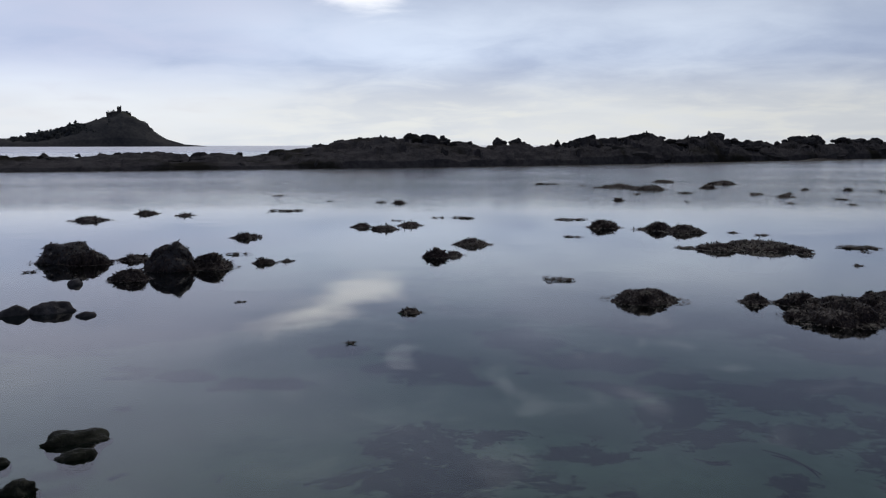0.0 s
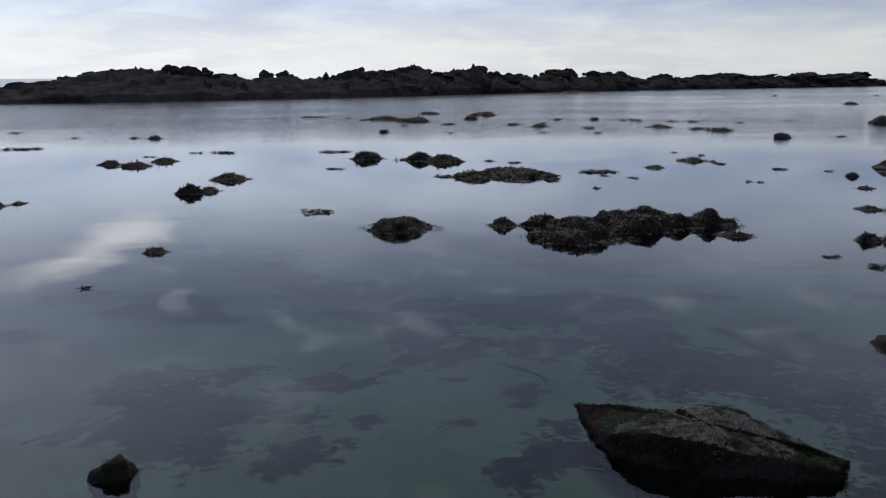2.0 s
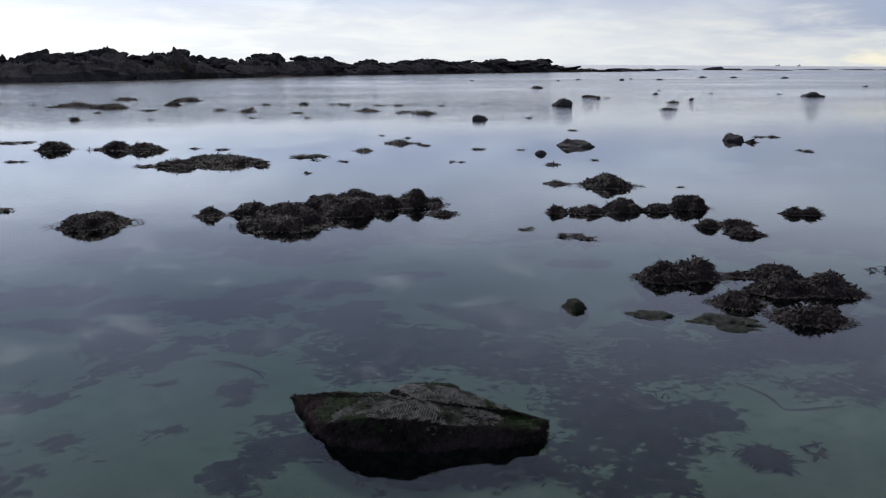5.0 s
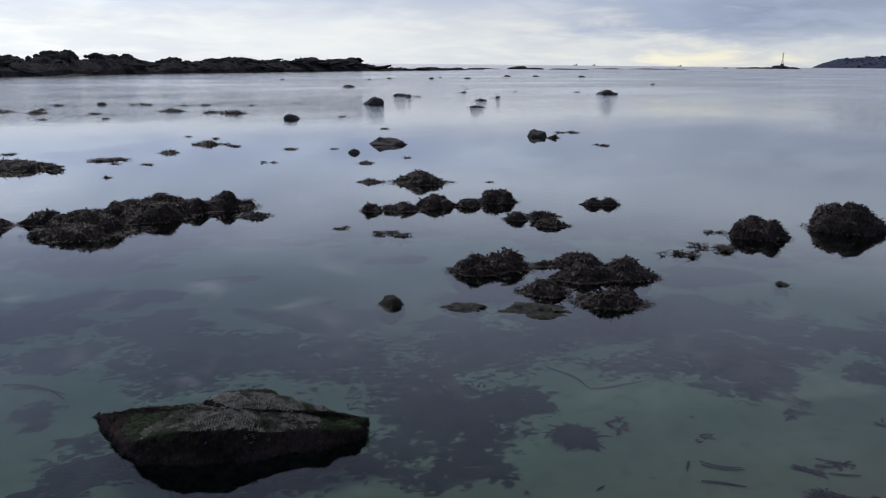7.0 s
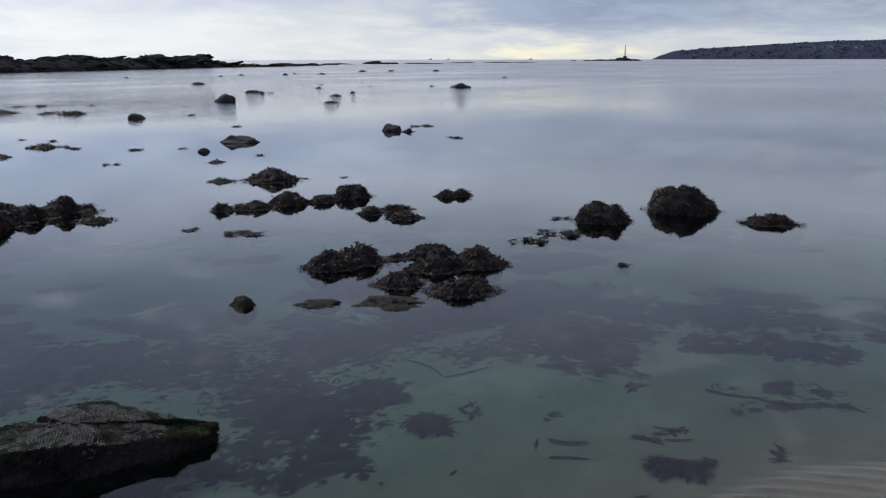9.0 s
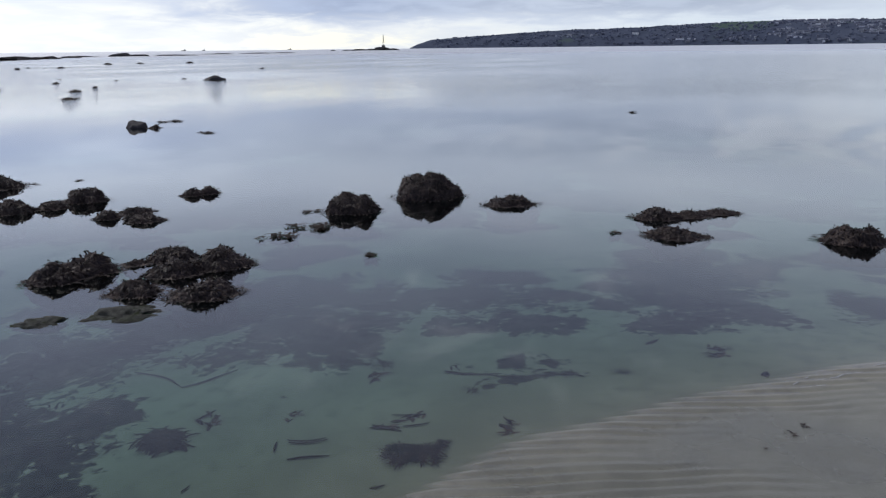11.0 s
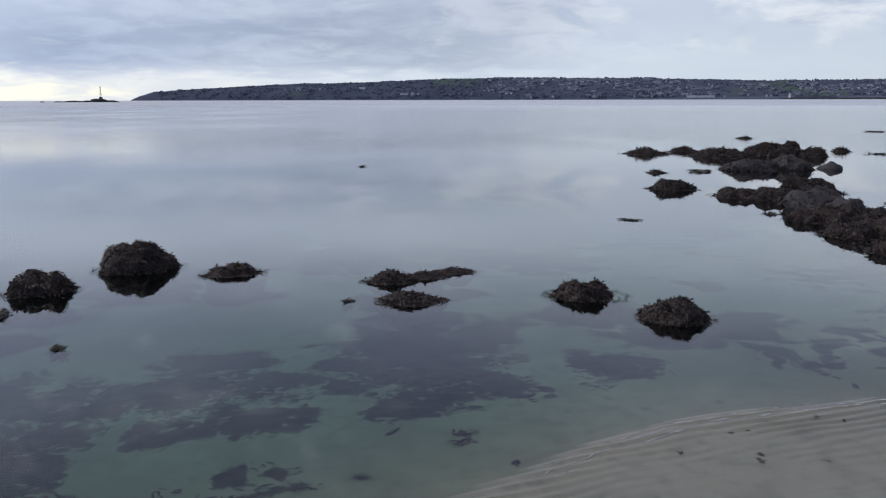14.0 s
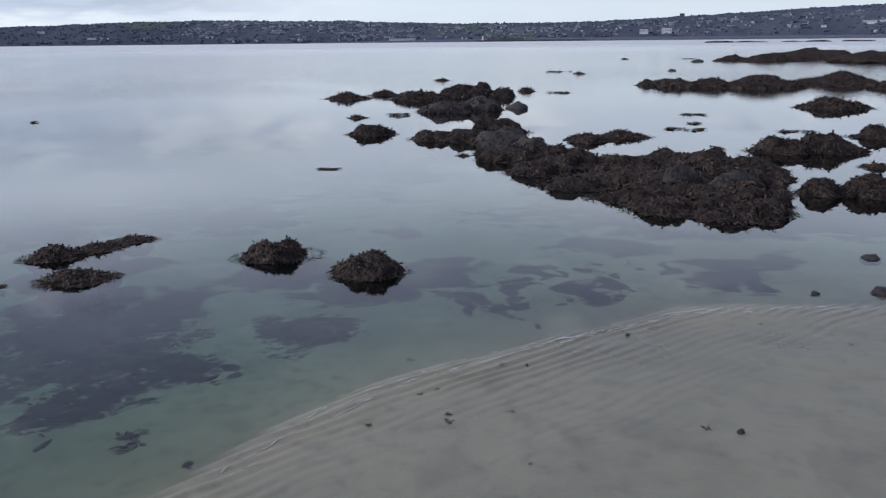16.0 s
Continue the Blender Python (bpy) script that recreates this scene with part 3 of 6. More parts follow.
bed(1.67, 5.42, 0.45, 0.32, -12)
bed(1.87, 4.52, 0.19, 0.18, -16)
bed(2.33, 5.41, 0.50, 0.47, -18)
bed(2.43, 6.41, 1.03, 0.82, -16)
bed(3.53, 6.46, 0.47, 0.48, -25)
bed(4.32, 6.53, 0.60, 0.40, -30)
bed(3.43, 5.83, 0.56, 0.40, -27)
bed(1.66, 3.62, 0.32, 0.55, -18)
bed(1.90, 3.68, 0.18, 0.53, -21)
bed(1.97, 4.01, 0.23, 0.31, -21)
bed(1.28, 6.55, 0.56, 0.40, -7)
bed(1.89, 5.43, 0.29, 0.26, -14)
bed(1.89, 4.56, 0.19, 0.17, -17)
bed(0.96, 5.01, 0.36, 0.20, -5)
bed(1.07, 4.12, 0.18, 0.09, -7)
bed(3.06, 4.83, 1.09, 1.07, -29)
bed(2.62, 4.59, 0.50, 0.52, -25)
bed(3.61, 4.35, 1.00, 1.30, -37)
bed(3.47, 3.36, 0.71, 1.05, -43)
bed(3.35, 3.02, 0.63, 0.44, -45)
bed(4.52, 3.65, 0.77, 1.08, -49)
bed(3.82, 2.99, 0.35, 0.51, -50)
bed(2.33, 3.05, 0.81, 0.33, -32)
bed(2.77, 2.76, 0.48, 0.33, -41)
bed(3.01, 2.61, 0.26, 0.31, -46)
bed(4.08, 5.14, 1.00, 0.77, -36)
bed(4.54, 4.21, 0.57, 0.79, -45)
bed(3.04, 5.53, 0.82, 0.93, -25)
bed(3.38, 4.75, 0.85, 0.93, -32)
bed(3.09, 2.87, 0.47, 0.39, -43)
bed(3.70, 2.96, 0.38, 0.50, -49)
bed(4.91, 3.62, 0.61, 0.82, -52)
bed(4.83, 2.77, 0.85, 0.60, -59)
bed(5.14, 2.30, 0.47, 0.98, -65)
bed(5.56, 2.78, 0.83, 0.81, -63)
bed(4.87, 1.96, 0.11, 0.20, -68)
bed(5.82, 1.47, 0.50, 0.62, -77)
bed(5.78, 1.79, 0.42, 0.47, -73)
bed(5.73, 3.29, 0.65, 0.63, -59)
bed(6.03, 2.43, 0.66, 0.63, -68)
bed(4.36, 3.83, 0.84, 1.24, -43)
bed(3.57, 3.04, 0.53, 0.82, -43)
bed(3.30, 2.92, 0.34, 0.39, -41)
bed(3.79, 2.87, 0.32, 0.34, -47)
bed(4.98, 2.30, 0.44, 0.55, -62)
bed(5.44, 2.62, 0.91, 0.75, -61)
bed(5.88, 1.30, 0.47, 0.58, -76)
bed(5.61, 1.67, 0.36, 0.35, -71)
bed(6.19, 0.41, 0.53, 0.79, -86)
bed(6.59, 0.04, 0.44, 0.55, -90)
bed(6.94, -0.61, 0.49, 0.86, -96)
bed(6.52, 1.98, 0.84, 0.71, -71)
bed(6.95, 0.92, 0.62, 0.47, -82)
bed(3.09, 2.68, 0.24, 0.12, -41)
bed(5.17, 2.50, 0.83, 1.01, -58)
bed(6.16, 3.28, 1.21, 1.21, -57)
bed(6.28, 2.52, 0.42, 0.68, -64)
bed(5.59, 1.76, 0.29, 0.26, -68)
bed(6.37, 1.90, 0.61, 0.68, -70)
bed(6.52, 1.33, 0.57, 0.61, -76)
bed(6.91, 0.51, 1.17, 1.07, -85)
bed(6.41, 0.94, 0.26, 0.33, -80)
bed(6.21, 0.04, 0.14, 0.14, -90)
bed(6.41, -0.20, 0.14, 0.12, -93)
bed(6.82, -0.74, 0.70, 0.76, -98)
bed(6.69, -1.03, 0.25, 0.40, -101)
bed(8.02, -1.92, 0.88, 1.33, -106)
bed(4.91, 1.47, 0.16, 0.06, -69)
bed(7.10, 1.90, 0.93, 0.66, -72)
bed(7.45, 0.62, 1.26, 1.53, -82)
bed(6.35, 0.33, 0.73, 0.74, -83)
bed(5.95, 0.41, 0.57, 0.43, -82)
bed(7.73, -0.00, 0.54, 1.43, -88)
bed(6.46, -0.04, 0.16, 0.18, -88)
bed(6.31, -0.19, 0.10, 0.09, -90)
bed(9.81, -2.18, 0.57, 0.67, -104)
bed(8.53, -1.10, 0.77, 1.05, -98)
bed(7.69, -1.56, 0.64, 1.05, -103)
bed(2.02, 9.17, 1.38, 1.11, -11)
bed(1.22, 10.53, 0.78, 0.66, -5)
bed(3.16, 9.08, 0.59, 0.53, -16)
bed(3.62, 8.98, 0.95, 0.80, -19)
bed(3.70, 8.20, 1.74, 1.38, -22)
bed(4.48, 8.64, 1.68, 1.32, -25)
bed(4.80, 8.87, 1.15, 0.95, -26)
bed(5.38, 8.65, 1.27, 1.03, -30)
bed(5.35, 7.97, 0.67, 0.57, -32)
bed(3.91, 8.61, 1.00, 0.83, -22)
bed(4.98, 8.60, 0.85, 0.72, -28)
bed(6.78, 7.24, 0.79, 0.67, -42)
bed(7.25, 7.16, 0.82, 0.69, -44)
bed(7.54, 6.91, 0.58, 0.51, -46)
bed(8.02, 6.91, 0.85, 0.72, -48)
bed(7.62, 5.92, 0.65, 0.57, -51)
bed(7.29, 5.54, 0.65, 0.57, -52)
bed(5.80, 6.25, 0.68, 0.60, -41)
bed(5.32, 4.69, 0.79, 0.67, -47)
bed(5.56, 4.64, 0.85, 0.70, -49)
bed(5.24, 3.94, 0.67, 0.58, -52)
bed(6.10, 4.29, 0.74, 0.63, -54)
bed(5.74, 3.99, 0.73, 0.63, -54)
bed(6.06, 3.84, 0.93, 0.77, -57)
bed(5.35, 3.47, 0.88, 0.73, -56)
bed(8.34, 3.85, 1.00, 0.83, -63)
bed(7.06, 3.93, 0.61, 0.54, -58)
bed(7.48, 3.85, 0.79, 0.67, -60)
bed(9.35, 3.40, 1.30, 1.05, -68)
bed(9.19, 2.42, 1.00, 0.83, -74)
bed(8.90, 0.89, 0.85, 0.70, -84)
bed(9.11, 0.59, 0.70, 0.60, -86)
bed(9.32, 0.34, 0.64, 0.56, -88)
bed(8.13, 0.66, 0.91, 0.75, -85)
bed(8.39, -0.78, 1.09, 0.90, -97)
bed(7.65, -1.35, 1.00, 0.83, -103)
bed(9.63, -4.58, 1.45, 1.20, -119)
bed(9.93, -5.30, 2.04, 1.95, -122)
bed(8.95, -4.69, 1.60, 1.20, -122)
bed(9.06, -5.28, 1.74, 1.50, -125)
bed(8.48, -4.94, 1.30, 0.90, -126)
bed(9.53, -5.88, 1.44, 1.35, -127)
bed(8.57, -5.35, 1.00, 0.90, -128)
bed(10.51, -4.33, 1.30, 1.05, -116)
bed(9.47, -6.06, 1.00, 1.05, -128)
bed(8.78, -5.69, 0.61, 0.53, -128)
bed(7.84, -2.03, 0.22, 0.65, -107)
bed(7.23, -1.93, 0.32, 0.44, -108)
bed(6.97, -1.73, 0.11, 0.58, -107)
bed(7.76, -2.19, 0.20, 0.19, -109)
bed(7.56, -2.56, 0.19, 0.63, -112)
bed(7.65, -2.78, 0.20, 0.24, -114)
bed(7.36, -2.73, 0.11, 0.25, -115)
bed(7.45, -2.32, 0.15, 0.25, -111)
bed(7.16, -2.36, 0.20, 0.46, -112)
bed(6.82, -1.97, 0.30, 0.39, -110)
bed(6.80, -2.23, 0.21, 0.35, -112)
bed(6.60, -1.96, 0.11, 0.32, -110)
bed(6.77, -2.14, 0.11, 0.17, -112)
bed(6.90, -2.73, 0.18, 0.49, -117)
bed(6.96, -2.90, 0.14, 0.42, -118)
bed(6.62, -2.68, 0.24, 0.31, -118)
bed(6.70, -2.50, 0.07, 0.22, -115)
bed(6.46, -1.99, 0.07, 0.11, -111)
bed(6.31, -2.00, 0.05, 0.09, -112)
bed(7.64, -3.12, 0.07, 0.14, -117)
bed(7.44, -3.00, 0.08, 0.15, -117)
bed(7.30, -3.01, 0.08, 0.13, -117)
bed(7.23, -3.08, 0.08, 0.12, -118)
bed(7.04, -3.07, 0.07, 0.18, -119)
bed(7.43, -3.36, 0.10, 0.20, -120)
bed(8.19, -3.16, 0.11, 0.16, -115)
bed(8.14, -3.03, 0.08, 0.16, -114)
bed(8.09, -2.83, 0.06, 0.20, -113)
bed(8.48, -3.63, 0.86, 0.92, -117)
bed(8.00, -3.67, 0.43, 0.68, -119)
bed(7.42, -3.71, 0.11, 0.22, -122)
bed(7.18, -3.61, 0.15, 0.32, -123)
bed(6.86, -3.72, 0.36, 0.69, -125)
bed(7.28, -4.13, 0.55, 0.60, -126)
bed(6.52, -3.85, 0.27, 0.53, -128)
bed(7.23, -4.53, 0.29, 0.88, -129)
bed(6.85, -4.02, 0.37, 0.58, -127)
bed(6.60, -2.27, 0.05, 0.10, -114)
bed(7.01, -2.55, 0.06, 0.12, -114)
bed(6.75, -2.89, 0.05, 0.12, -119)
bed(4.87, 1.02, 0.51, 0.17, -75)
bed(5.11, 1.17, 0.28, 0.28, -74)
bed(5.09, 0.96, 0.09, 0.16, -77)
bed(4.93, 0.82, 0.16, 0.10, -78)
bed(3.45, 3.29, 0.41, 1.51, -43)
bed(3.77, 3.72, 0.41, 0.62, -42)


def weed_cover(x, y):
    """How deep a place lies in the beds: 1 in the heart of one, 0 on its rim, minus outside."""
    best = np.full(x.shape, -1.0)
    x, y = x + 0.13 * vnoise(x * 3.1, y * 3.1, 51) + 0.05 * vnoise(x * 7.3, y * 7.3, 52), y + 0.16 * vnoise(x * 2.7, y * 2.7, 53) + 0.06 * vnoise(x * 6.9, y * 6.9, 54)
    for bx, by, wide, long, a in BEDS:
        u = (x - bx) * math.cos(a) + (y - by) * math.sin(a)
        v = (y - by) * math.cos(a) - (x - bx) * math.sin(a)
        best = np.maximum(best, 1.0 - np.sqrt((u / wide * 2) ** 2 + (v / long * 2) ** 2) ** 1.4)
    # open patches of weed farther out, where the water is deeper
    out = np.hypot(x - 1.0, y)
    far_ = 0.62 + 0.9 * vnoise(x * 0.35, y * 0.5, 31) + 0.5 * vnoise(x * 0.9, y * 1.2, 32)
    return np.maximum(best, np.where(shore_distance(x, y) < -1.5, far_ * np.clip((out - 7.5) / 2.5, 0, 1) - 1.2 * np.clip((10.0 - out) / 2.5, 0, 1), -1.0))


def axis(lo, a, b, c, e, hi, fine_, mid):
    """Coordinates: fine from b to c, middling from a to e, widening to lo and hi."""
    core = list(np.arange(a, b, mid)) + list(np.arange(b, c, fine_)) + list(np.arange(c, e, mid)) + [e]
    step, p, left = mid, a, []
    while p > lo:
        step *= 1.2
        p -= step
        left.append(p)
    step, p, right = mid, e, []
    while p < hi:
        step *= 1.2
        p += step
        right.append(p)
    return np.array(left[::-1] + core + right)


gx, gy = axis(-4500, -5, 3.1, 6.5, 12, 4500, 0.0125, 0.075), axis(-4500, -9, -4.5, 1.35, 9, 4500, 0.0125, 0.075)
X, Y = np.meshgrid(gx, gy)
Z = ground_height(X, Y)
nx, ny = len(gx), len(gy)
idx = np.arange(nx * ny).reshape(ny, nx)
quads = np.stack([idx[:-1, :-1], idx[:-1, 1:], idx[1:, 1:], idx[1:, :-1]], -1).reshape(-1, 4)
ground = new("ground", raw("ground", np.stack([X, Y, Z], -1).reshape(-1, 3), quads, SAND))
cover = ground.data.attributes.new("weed", "FLOAT", "POINT")
cover.data.foreach_set("value", weed_cover(X, Y).ravel())
tagged(ground, "pale wet sand with ripple marks, sloping under clear water", "sand", kind="structure")

sx_, sy_ = axis(-3250, -6, 2.5, 7.0, 12, 3250, 0.06, 0.3), axis(-3250, -9, -4.5, 2.0, 9, 3250, 0.06, 0.3)
WX, WY = np.meshgrid(sx_, sy_)
idx = np.arange(WX.size).reshape(WX.shape)
quads = np.stack([idx[:-1, :-1], idx[:-1, 1:], idx[1:, 1:], idx[1:, :-1]], -1).reshape(-1, 4)
water = new("water", raw("water", np.stack([WX, WY, np.zeros(WX.shape)], -1).reshape(-1, 3), quads, WATER, smooth=False))
deep_ = water.data.attributes.new("depth", "FLOAT", "POINT")
deep_.data.foreach_set("value", np.clip(-ground_height(WX, WY), 0, 3).ravel())
tagged(water, "calm clear sea water mirroring a grey cloudy sky", "sea", kind="structure")


def along_shore(a, b, step):
    """Points along the water's edge between two x,y places."""
    s0, s1 = (int(np.argmin(np.hypot(SHORE[:, 0] - p[0], SHORE[:, 1] - p[1]))) for p in (a, b))
    seg = np.linalg.norm(np.diff(SHORE, axis=0), axis=1)
    acc = np.concatenate([[0], np.cumsum(seg)])
    s = np.arange(acc[s0], acc[s1], step)
    return np.stack([np.interp(s, acc, SHORE[:, 0]), np.interp(s, acc, SHORE[:, 1])], 1)


def foam_line(start, end, shift, gap_, seed):
    """Thin broken threads of froth on the water's edge, low rounded strips."""
    pts = along_shore(start, end, 0.015)
    d0 = shore_distance(pts[:, 0], pts[:, 1])
    go = np.gradient(pts, axis=0)
    go /= np.linalg.norm(go, axis=1)[:, None]
    v, f, open_ = [], [], False
    for i, (x, y) in enumerate(pts):
        gate = 0.8 * noise.noise(Vector((i * 0.03, seed, 0))) + 0.7 * noise.noise(Vector((i * 0.16, seed, 4))) + 0.4 * noise.noise(Vector((i * 0.6, seed, 7)))
        if gate < gap_:
            open_ = False
            continue
        off = shift + d0[i] + 0.03 * noise.noise(Vector((i * 0.02, seed + 9, 0))) + 0.012 * noise.noise(Vector((i * 0.2, seed + 5, 0)))
        wide = (0.0008 + 0.006 * min(gate - gap_, 0.5)) * (1 + 0.8 * noise.noise(Vector((i * 0.7, seed, 1))))
        for q, h in ((-wide, 0.0), (0.0, 0.0025), (wide, 0.0)):
            cx, cy = x + go[i, 1] * (off + q), y - go[i, 0] * (off + q)
            v.append((cx, cy, h))
        k = len(v)
        if open_:
            f += [(k - 6, k - 3, k - 2, k - 5), (k - 5, k - 2, k - 1, k - 4)]
        open_ = True
    v = np.array(v)
    v[:, 2] += np.maximum(ground_height(v[:, 0], v[:, 1]), 0.0) + 0.0015
    ob = new("foam", raw("foam", v, f, FOAM))
    return tagged(ob, "thin broken thread of white froth along the sand", "foam", kind="stuff")


E1, E2, E3 = (5.0, -0.2), (5.6, -0.9), (5.9, -4.0)
foam_line(E2, E3, -0.01, 0.04, 3)
foam_line(E2, E3, -0.05, 0.08, 8)
foam_line(E2, E3, 0.04, 0.16, 14)
foam_line(E1, E3, 0.015, 0.02, 21)
foam_line(E1, E3, -0.03, 0.1, 27)
foam_line(E1, E2, 0.07, 0.14, 33)


def weed_bed(x, y, wide, long, turn, seed):
    """Loose fronds that lie over one bed of weed, thick in its heart and straying past its rim."""
    r = np.random.default_rng(seed)
    m = int(min(max(260 * wide * long, 12), 420))
    rad, a = np.sqrt(r.random(m)) * 0.53, r.uniform(0, 2 * math.pi, m)
    u, v = rad * np.cos(a) * wide, rad * np.sin(a) * long
    c, s = math.cos(turn), math.sin(turn)
    wx, wy = x + u * c - v * s, y + u * s + v * c
    keep = 1.0 - (rad * 2) ** 1.4 + 0.75 * vnoise(wx * 4.5, wy * 4.5, 41) + 0.4 * vnoise(wx * 13, wy * 13, 42) > 0.42
    wx, wy = wx[keep], wy[keep]
    m = len(wx)
    if m < 3:
        return None
    z = np.minimum(ground_height(wx, wy) + r.uniform(0.004, 0.02, m), -0.014)
    g = np.stack([np.cos(a[keep] + r.normal(size=m)), np.sin(a[keep] + r.normal(size=m)), r.uniform(-0.05, 0.12, m)], 1)
    fv, ff = ribbons(np.stack([wx - x, wy - y, z], 1), g, np.tile((0, 0, 1.0), (m, 1)), r.uniform(0.02, 0.05, m), r.uniform(0.006, 0.014, m), 0.1, -9.0)
    fv[:, 2] = np.minimum(fv[:, 2], -0.008)
    ob = new("seaweed_bed", raw("seaweed_bed", fv, ff, WEED_DEEP, smooth=False))
    ob.location = (x, y, 0)
    return tagged(ob, "ragged bed of dark weed under clear shallow water", "seaweed", kind="stuff")


for i, (x, y, wide, long, turn) in enumerate(BEDS):
    weed_bed(x, y, wide, long, turn, 3000 + i)


# ---- far reef of black rock ----
def at(az, dist, z=0.0):
    return (dist * math.sin(radians(az)), dist * math.cos(radians(az)), z)


def far_reef():
    foot = np.array([at(a, r)[:2] for a, r in ((-60, 80), (-43, 67), (-29.5, 60.5), (-16, 60.5), (-2, 65), (6, 71), (13, 81), (20, 97), (25, 113), (30, 130), (35, 152), (38.7, 180), (44, 205))])
    azs = np.array([-60.0, -29.7, -28.5, -26.0, -20.7, -15.1, -11.4, -10.1, -8.2, -6.2, -3.7, -1.6, 0.3, 2.1, 5.9, 7.4, 8.8, 11.0, 13.3, 13.6, 14.6, 15.0, 15.5, 16.1, 17.3, 18.5, 19.6, 20.3, 21.2, 21.7, 22.6, 23.9, 24.6, 25.3, 26.2, 27.2, 29.0, 31.0, 31.8, 32.9, 33.6, 34.1, 35.0, 35.5, 36.0, 36.7, 37.8, 38.7, 39.2, 40.3, 43.2])
    els = np.array([-0.56, -0.56, -0.33, -0.48, -0.33, -0.42, -0.17, 0.13, 0.44, 0.70, 0.85, 0.36, 0.25, 0.41, 0.35, 0.70, 0.53, 0.83, 0.39, 0.61, 0.62, 1.11, 0.70, 0.43, 0.33, 0.13, 0.31, 0.57, 0.57, 0.29, 0.44, 0.31, 0.42, 0.14, -0.11, 0.22, 0.01, 0.35, 0.19, 0.09, 0.30, 0.03, 0.17, 0.35, 0.18, 0.07, 0.29, 0.37, -0.13, -0.27, -0.41])
    seg = np.linalg.norm(np.diff(foot, axis=0), axis=1)
    acc = np.concatenate([[0], np.cumsum(seg)])
    n_, rows = 1500, 24
    s = np.linspace(0, acc[-1], n_)
    fx, fy = np.interp(s, acc, foot[:, 0]), np.interp(s, acc, foot[:, 1])
    v = []
    crest = []
    for i in range(n_):
        r = math.hypot(fx[i], fy[i])
        az = math.degrees(math.atan2(fx[i], fy[i]))
        top = max(1.6 + math.tan(radians(np.interp(az, azs, els))) * (r + 6), 0.15)
        crest.append((fx[i] * (1 + 6 / r), fy[i] * (1 + 6 / r), top, az))
        for k in range(rows):
            u = k / (rows - 1)
            x, y = fx[i] * (1 + (u * 13 - 0.6) / r), fy[i] * (1 + (u * 13 - 0.6) / r)
            shape = min(u / 0.5, 1) ** 0.5 if u < 0.5 else 1 - 0.8 * ((u - 0.5) / 0.5) ** 1.5
            p = Vector((0.8 * x + 0.6 * y, 0.8 * y - 0.6 * x, 0))
            q = p + Vector((noise.noise(p * 0.9), noise.noise(p * 0.9 + Vector((9, 0, 0))), 0)) * 0.5
            block = 0.20 * noise.cell(q * 0.34) + 0.13 * noise.cell(q * 0.8 + Vector((5, 3, 0))) + 0.06 * noise.cell(q * 1.9)
            rough = 0.30 * noise.noise(p * 0.22) + 0.16 * (1 - 2 * abs(noise.noise(p * 0.7))) + 0.05 * noise.noise(p * 2.1)
            foot_ = -0.25 + 0.15 * noise.noise(p * 0.12) if k == 0 else 0
            v.append((x, y, foot_ + top * shape * (0.79 + 0.75 * block + 0.4 * rough) * (1 if k else 0)))
    f = [(i * rows + k, (i + 1) * rows + k, (i + 1) * rows + k + 1, i * rows + k + 1) for i in range(n_ - 1) for k in range(rows - 1)]
    root = new("rock_reef", raw("rock_reef", v, f, REEF, smooth=False))
    tagged(root, "long low reef of jagged black rock across the lagoon", "reef")
    shapes = []
    for j in range(7):
        lv, lf = lump(2.0, 1.6, 1.0, 0, 0.5, 3, 900 + j, 12, 0.2)
        shapes.append(raw("crag", lv, lf, REEF, smooth=False))
    rng = np.random.default_rng(5)
    for j in range(240):
        x, y, top, az = crest[int(rng.integers(100, n_ - 10))]
        r = math.hypot(x, y)
        back = rng.uniform(-5.5, 2.5)
        h = max(top * rng.uniform(0.2, 0.4), 0.2)
        size = rng.uniform(0.35, 0.95) * r / 75
        ob = part("crag", shapes[j % 7], REEF, root)
        base = top * min(max((6.5 + back) / 6.5, 0.05), 1.0) ** 0.75 * 0.85
        ob.location = (x * (1 + back / r), y * (1 + back / r), base - 0.1)
        ob.scale = (size * rng.uniform(1.0, 2.2), size * 1.2, min(h, 0.9) * rng.uniform(0.5, 1.0))
        ob.rotation_euler = (rng.uniform(-0.2, 0.2), rng.uniform(-0.2, 0.2), rng.uniform(0, 6.28))
    # broken teeth along the crest
    for j in range(70):
        x, y, top, az = crest[int(rng.integers(40, n_ - 4))]
        r = math.hypot(x, y)
        back = rng.uniform(-1.2, 1.2)
        size = rng.uniform(0.18, 0.42) * r / 75
        ob = part("crag", shapes[j % 7], REEF, root)
        ob.location = (x * (1 + back / r), y * (1 + back / r), top * 0.88)
        ob.scale = (size * rng.uniform(1.2, 2.4), size, min(0.14 * top + 0.06, 0.34) * rng.uniform(0.6, 1.2))
        ob.rotation_euler = (rng.uniform(-0.25, 0.25), rng.uniform(-0.25, 0.25), rng.uniform(0, 6.28))
    return root


far_reef()


def skerry(rows, label):
    root = new("skerry")
    root.location = at(rows[0][0], rows[0][1])
    tagged(root, label, "rock", "skerries near the horizon")
    x0, y0, _ = root.location
    for i, (az, dist, wd, h) in enumerate(rows):
        lv, lf = lump(wd, wd * 0.3, h, -az, 0.3, 3, int(700 + az * 7 + i), 8, 0.22)
        x, y, _ = at(az, dist)
        part("ledge", raw("ledge", lv + np.array((x - x0, y - y0, 0)), lf, REEF, smooth=False), REEF, root)
    return root


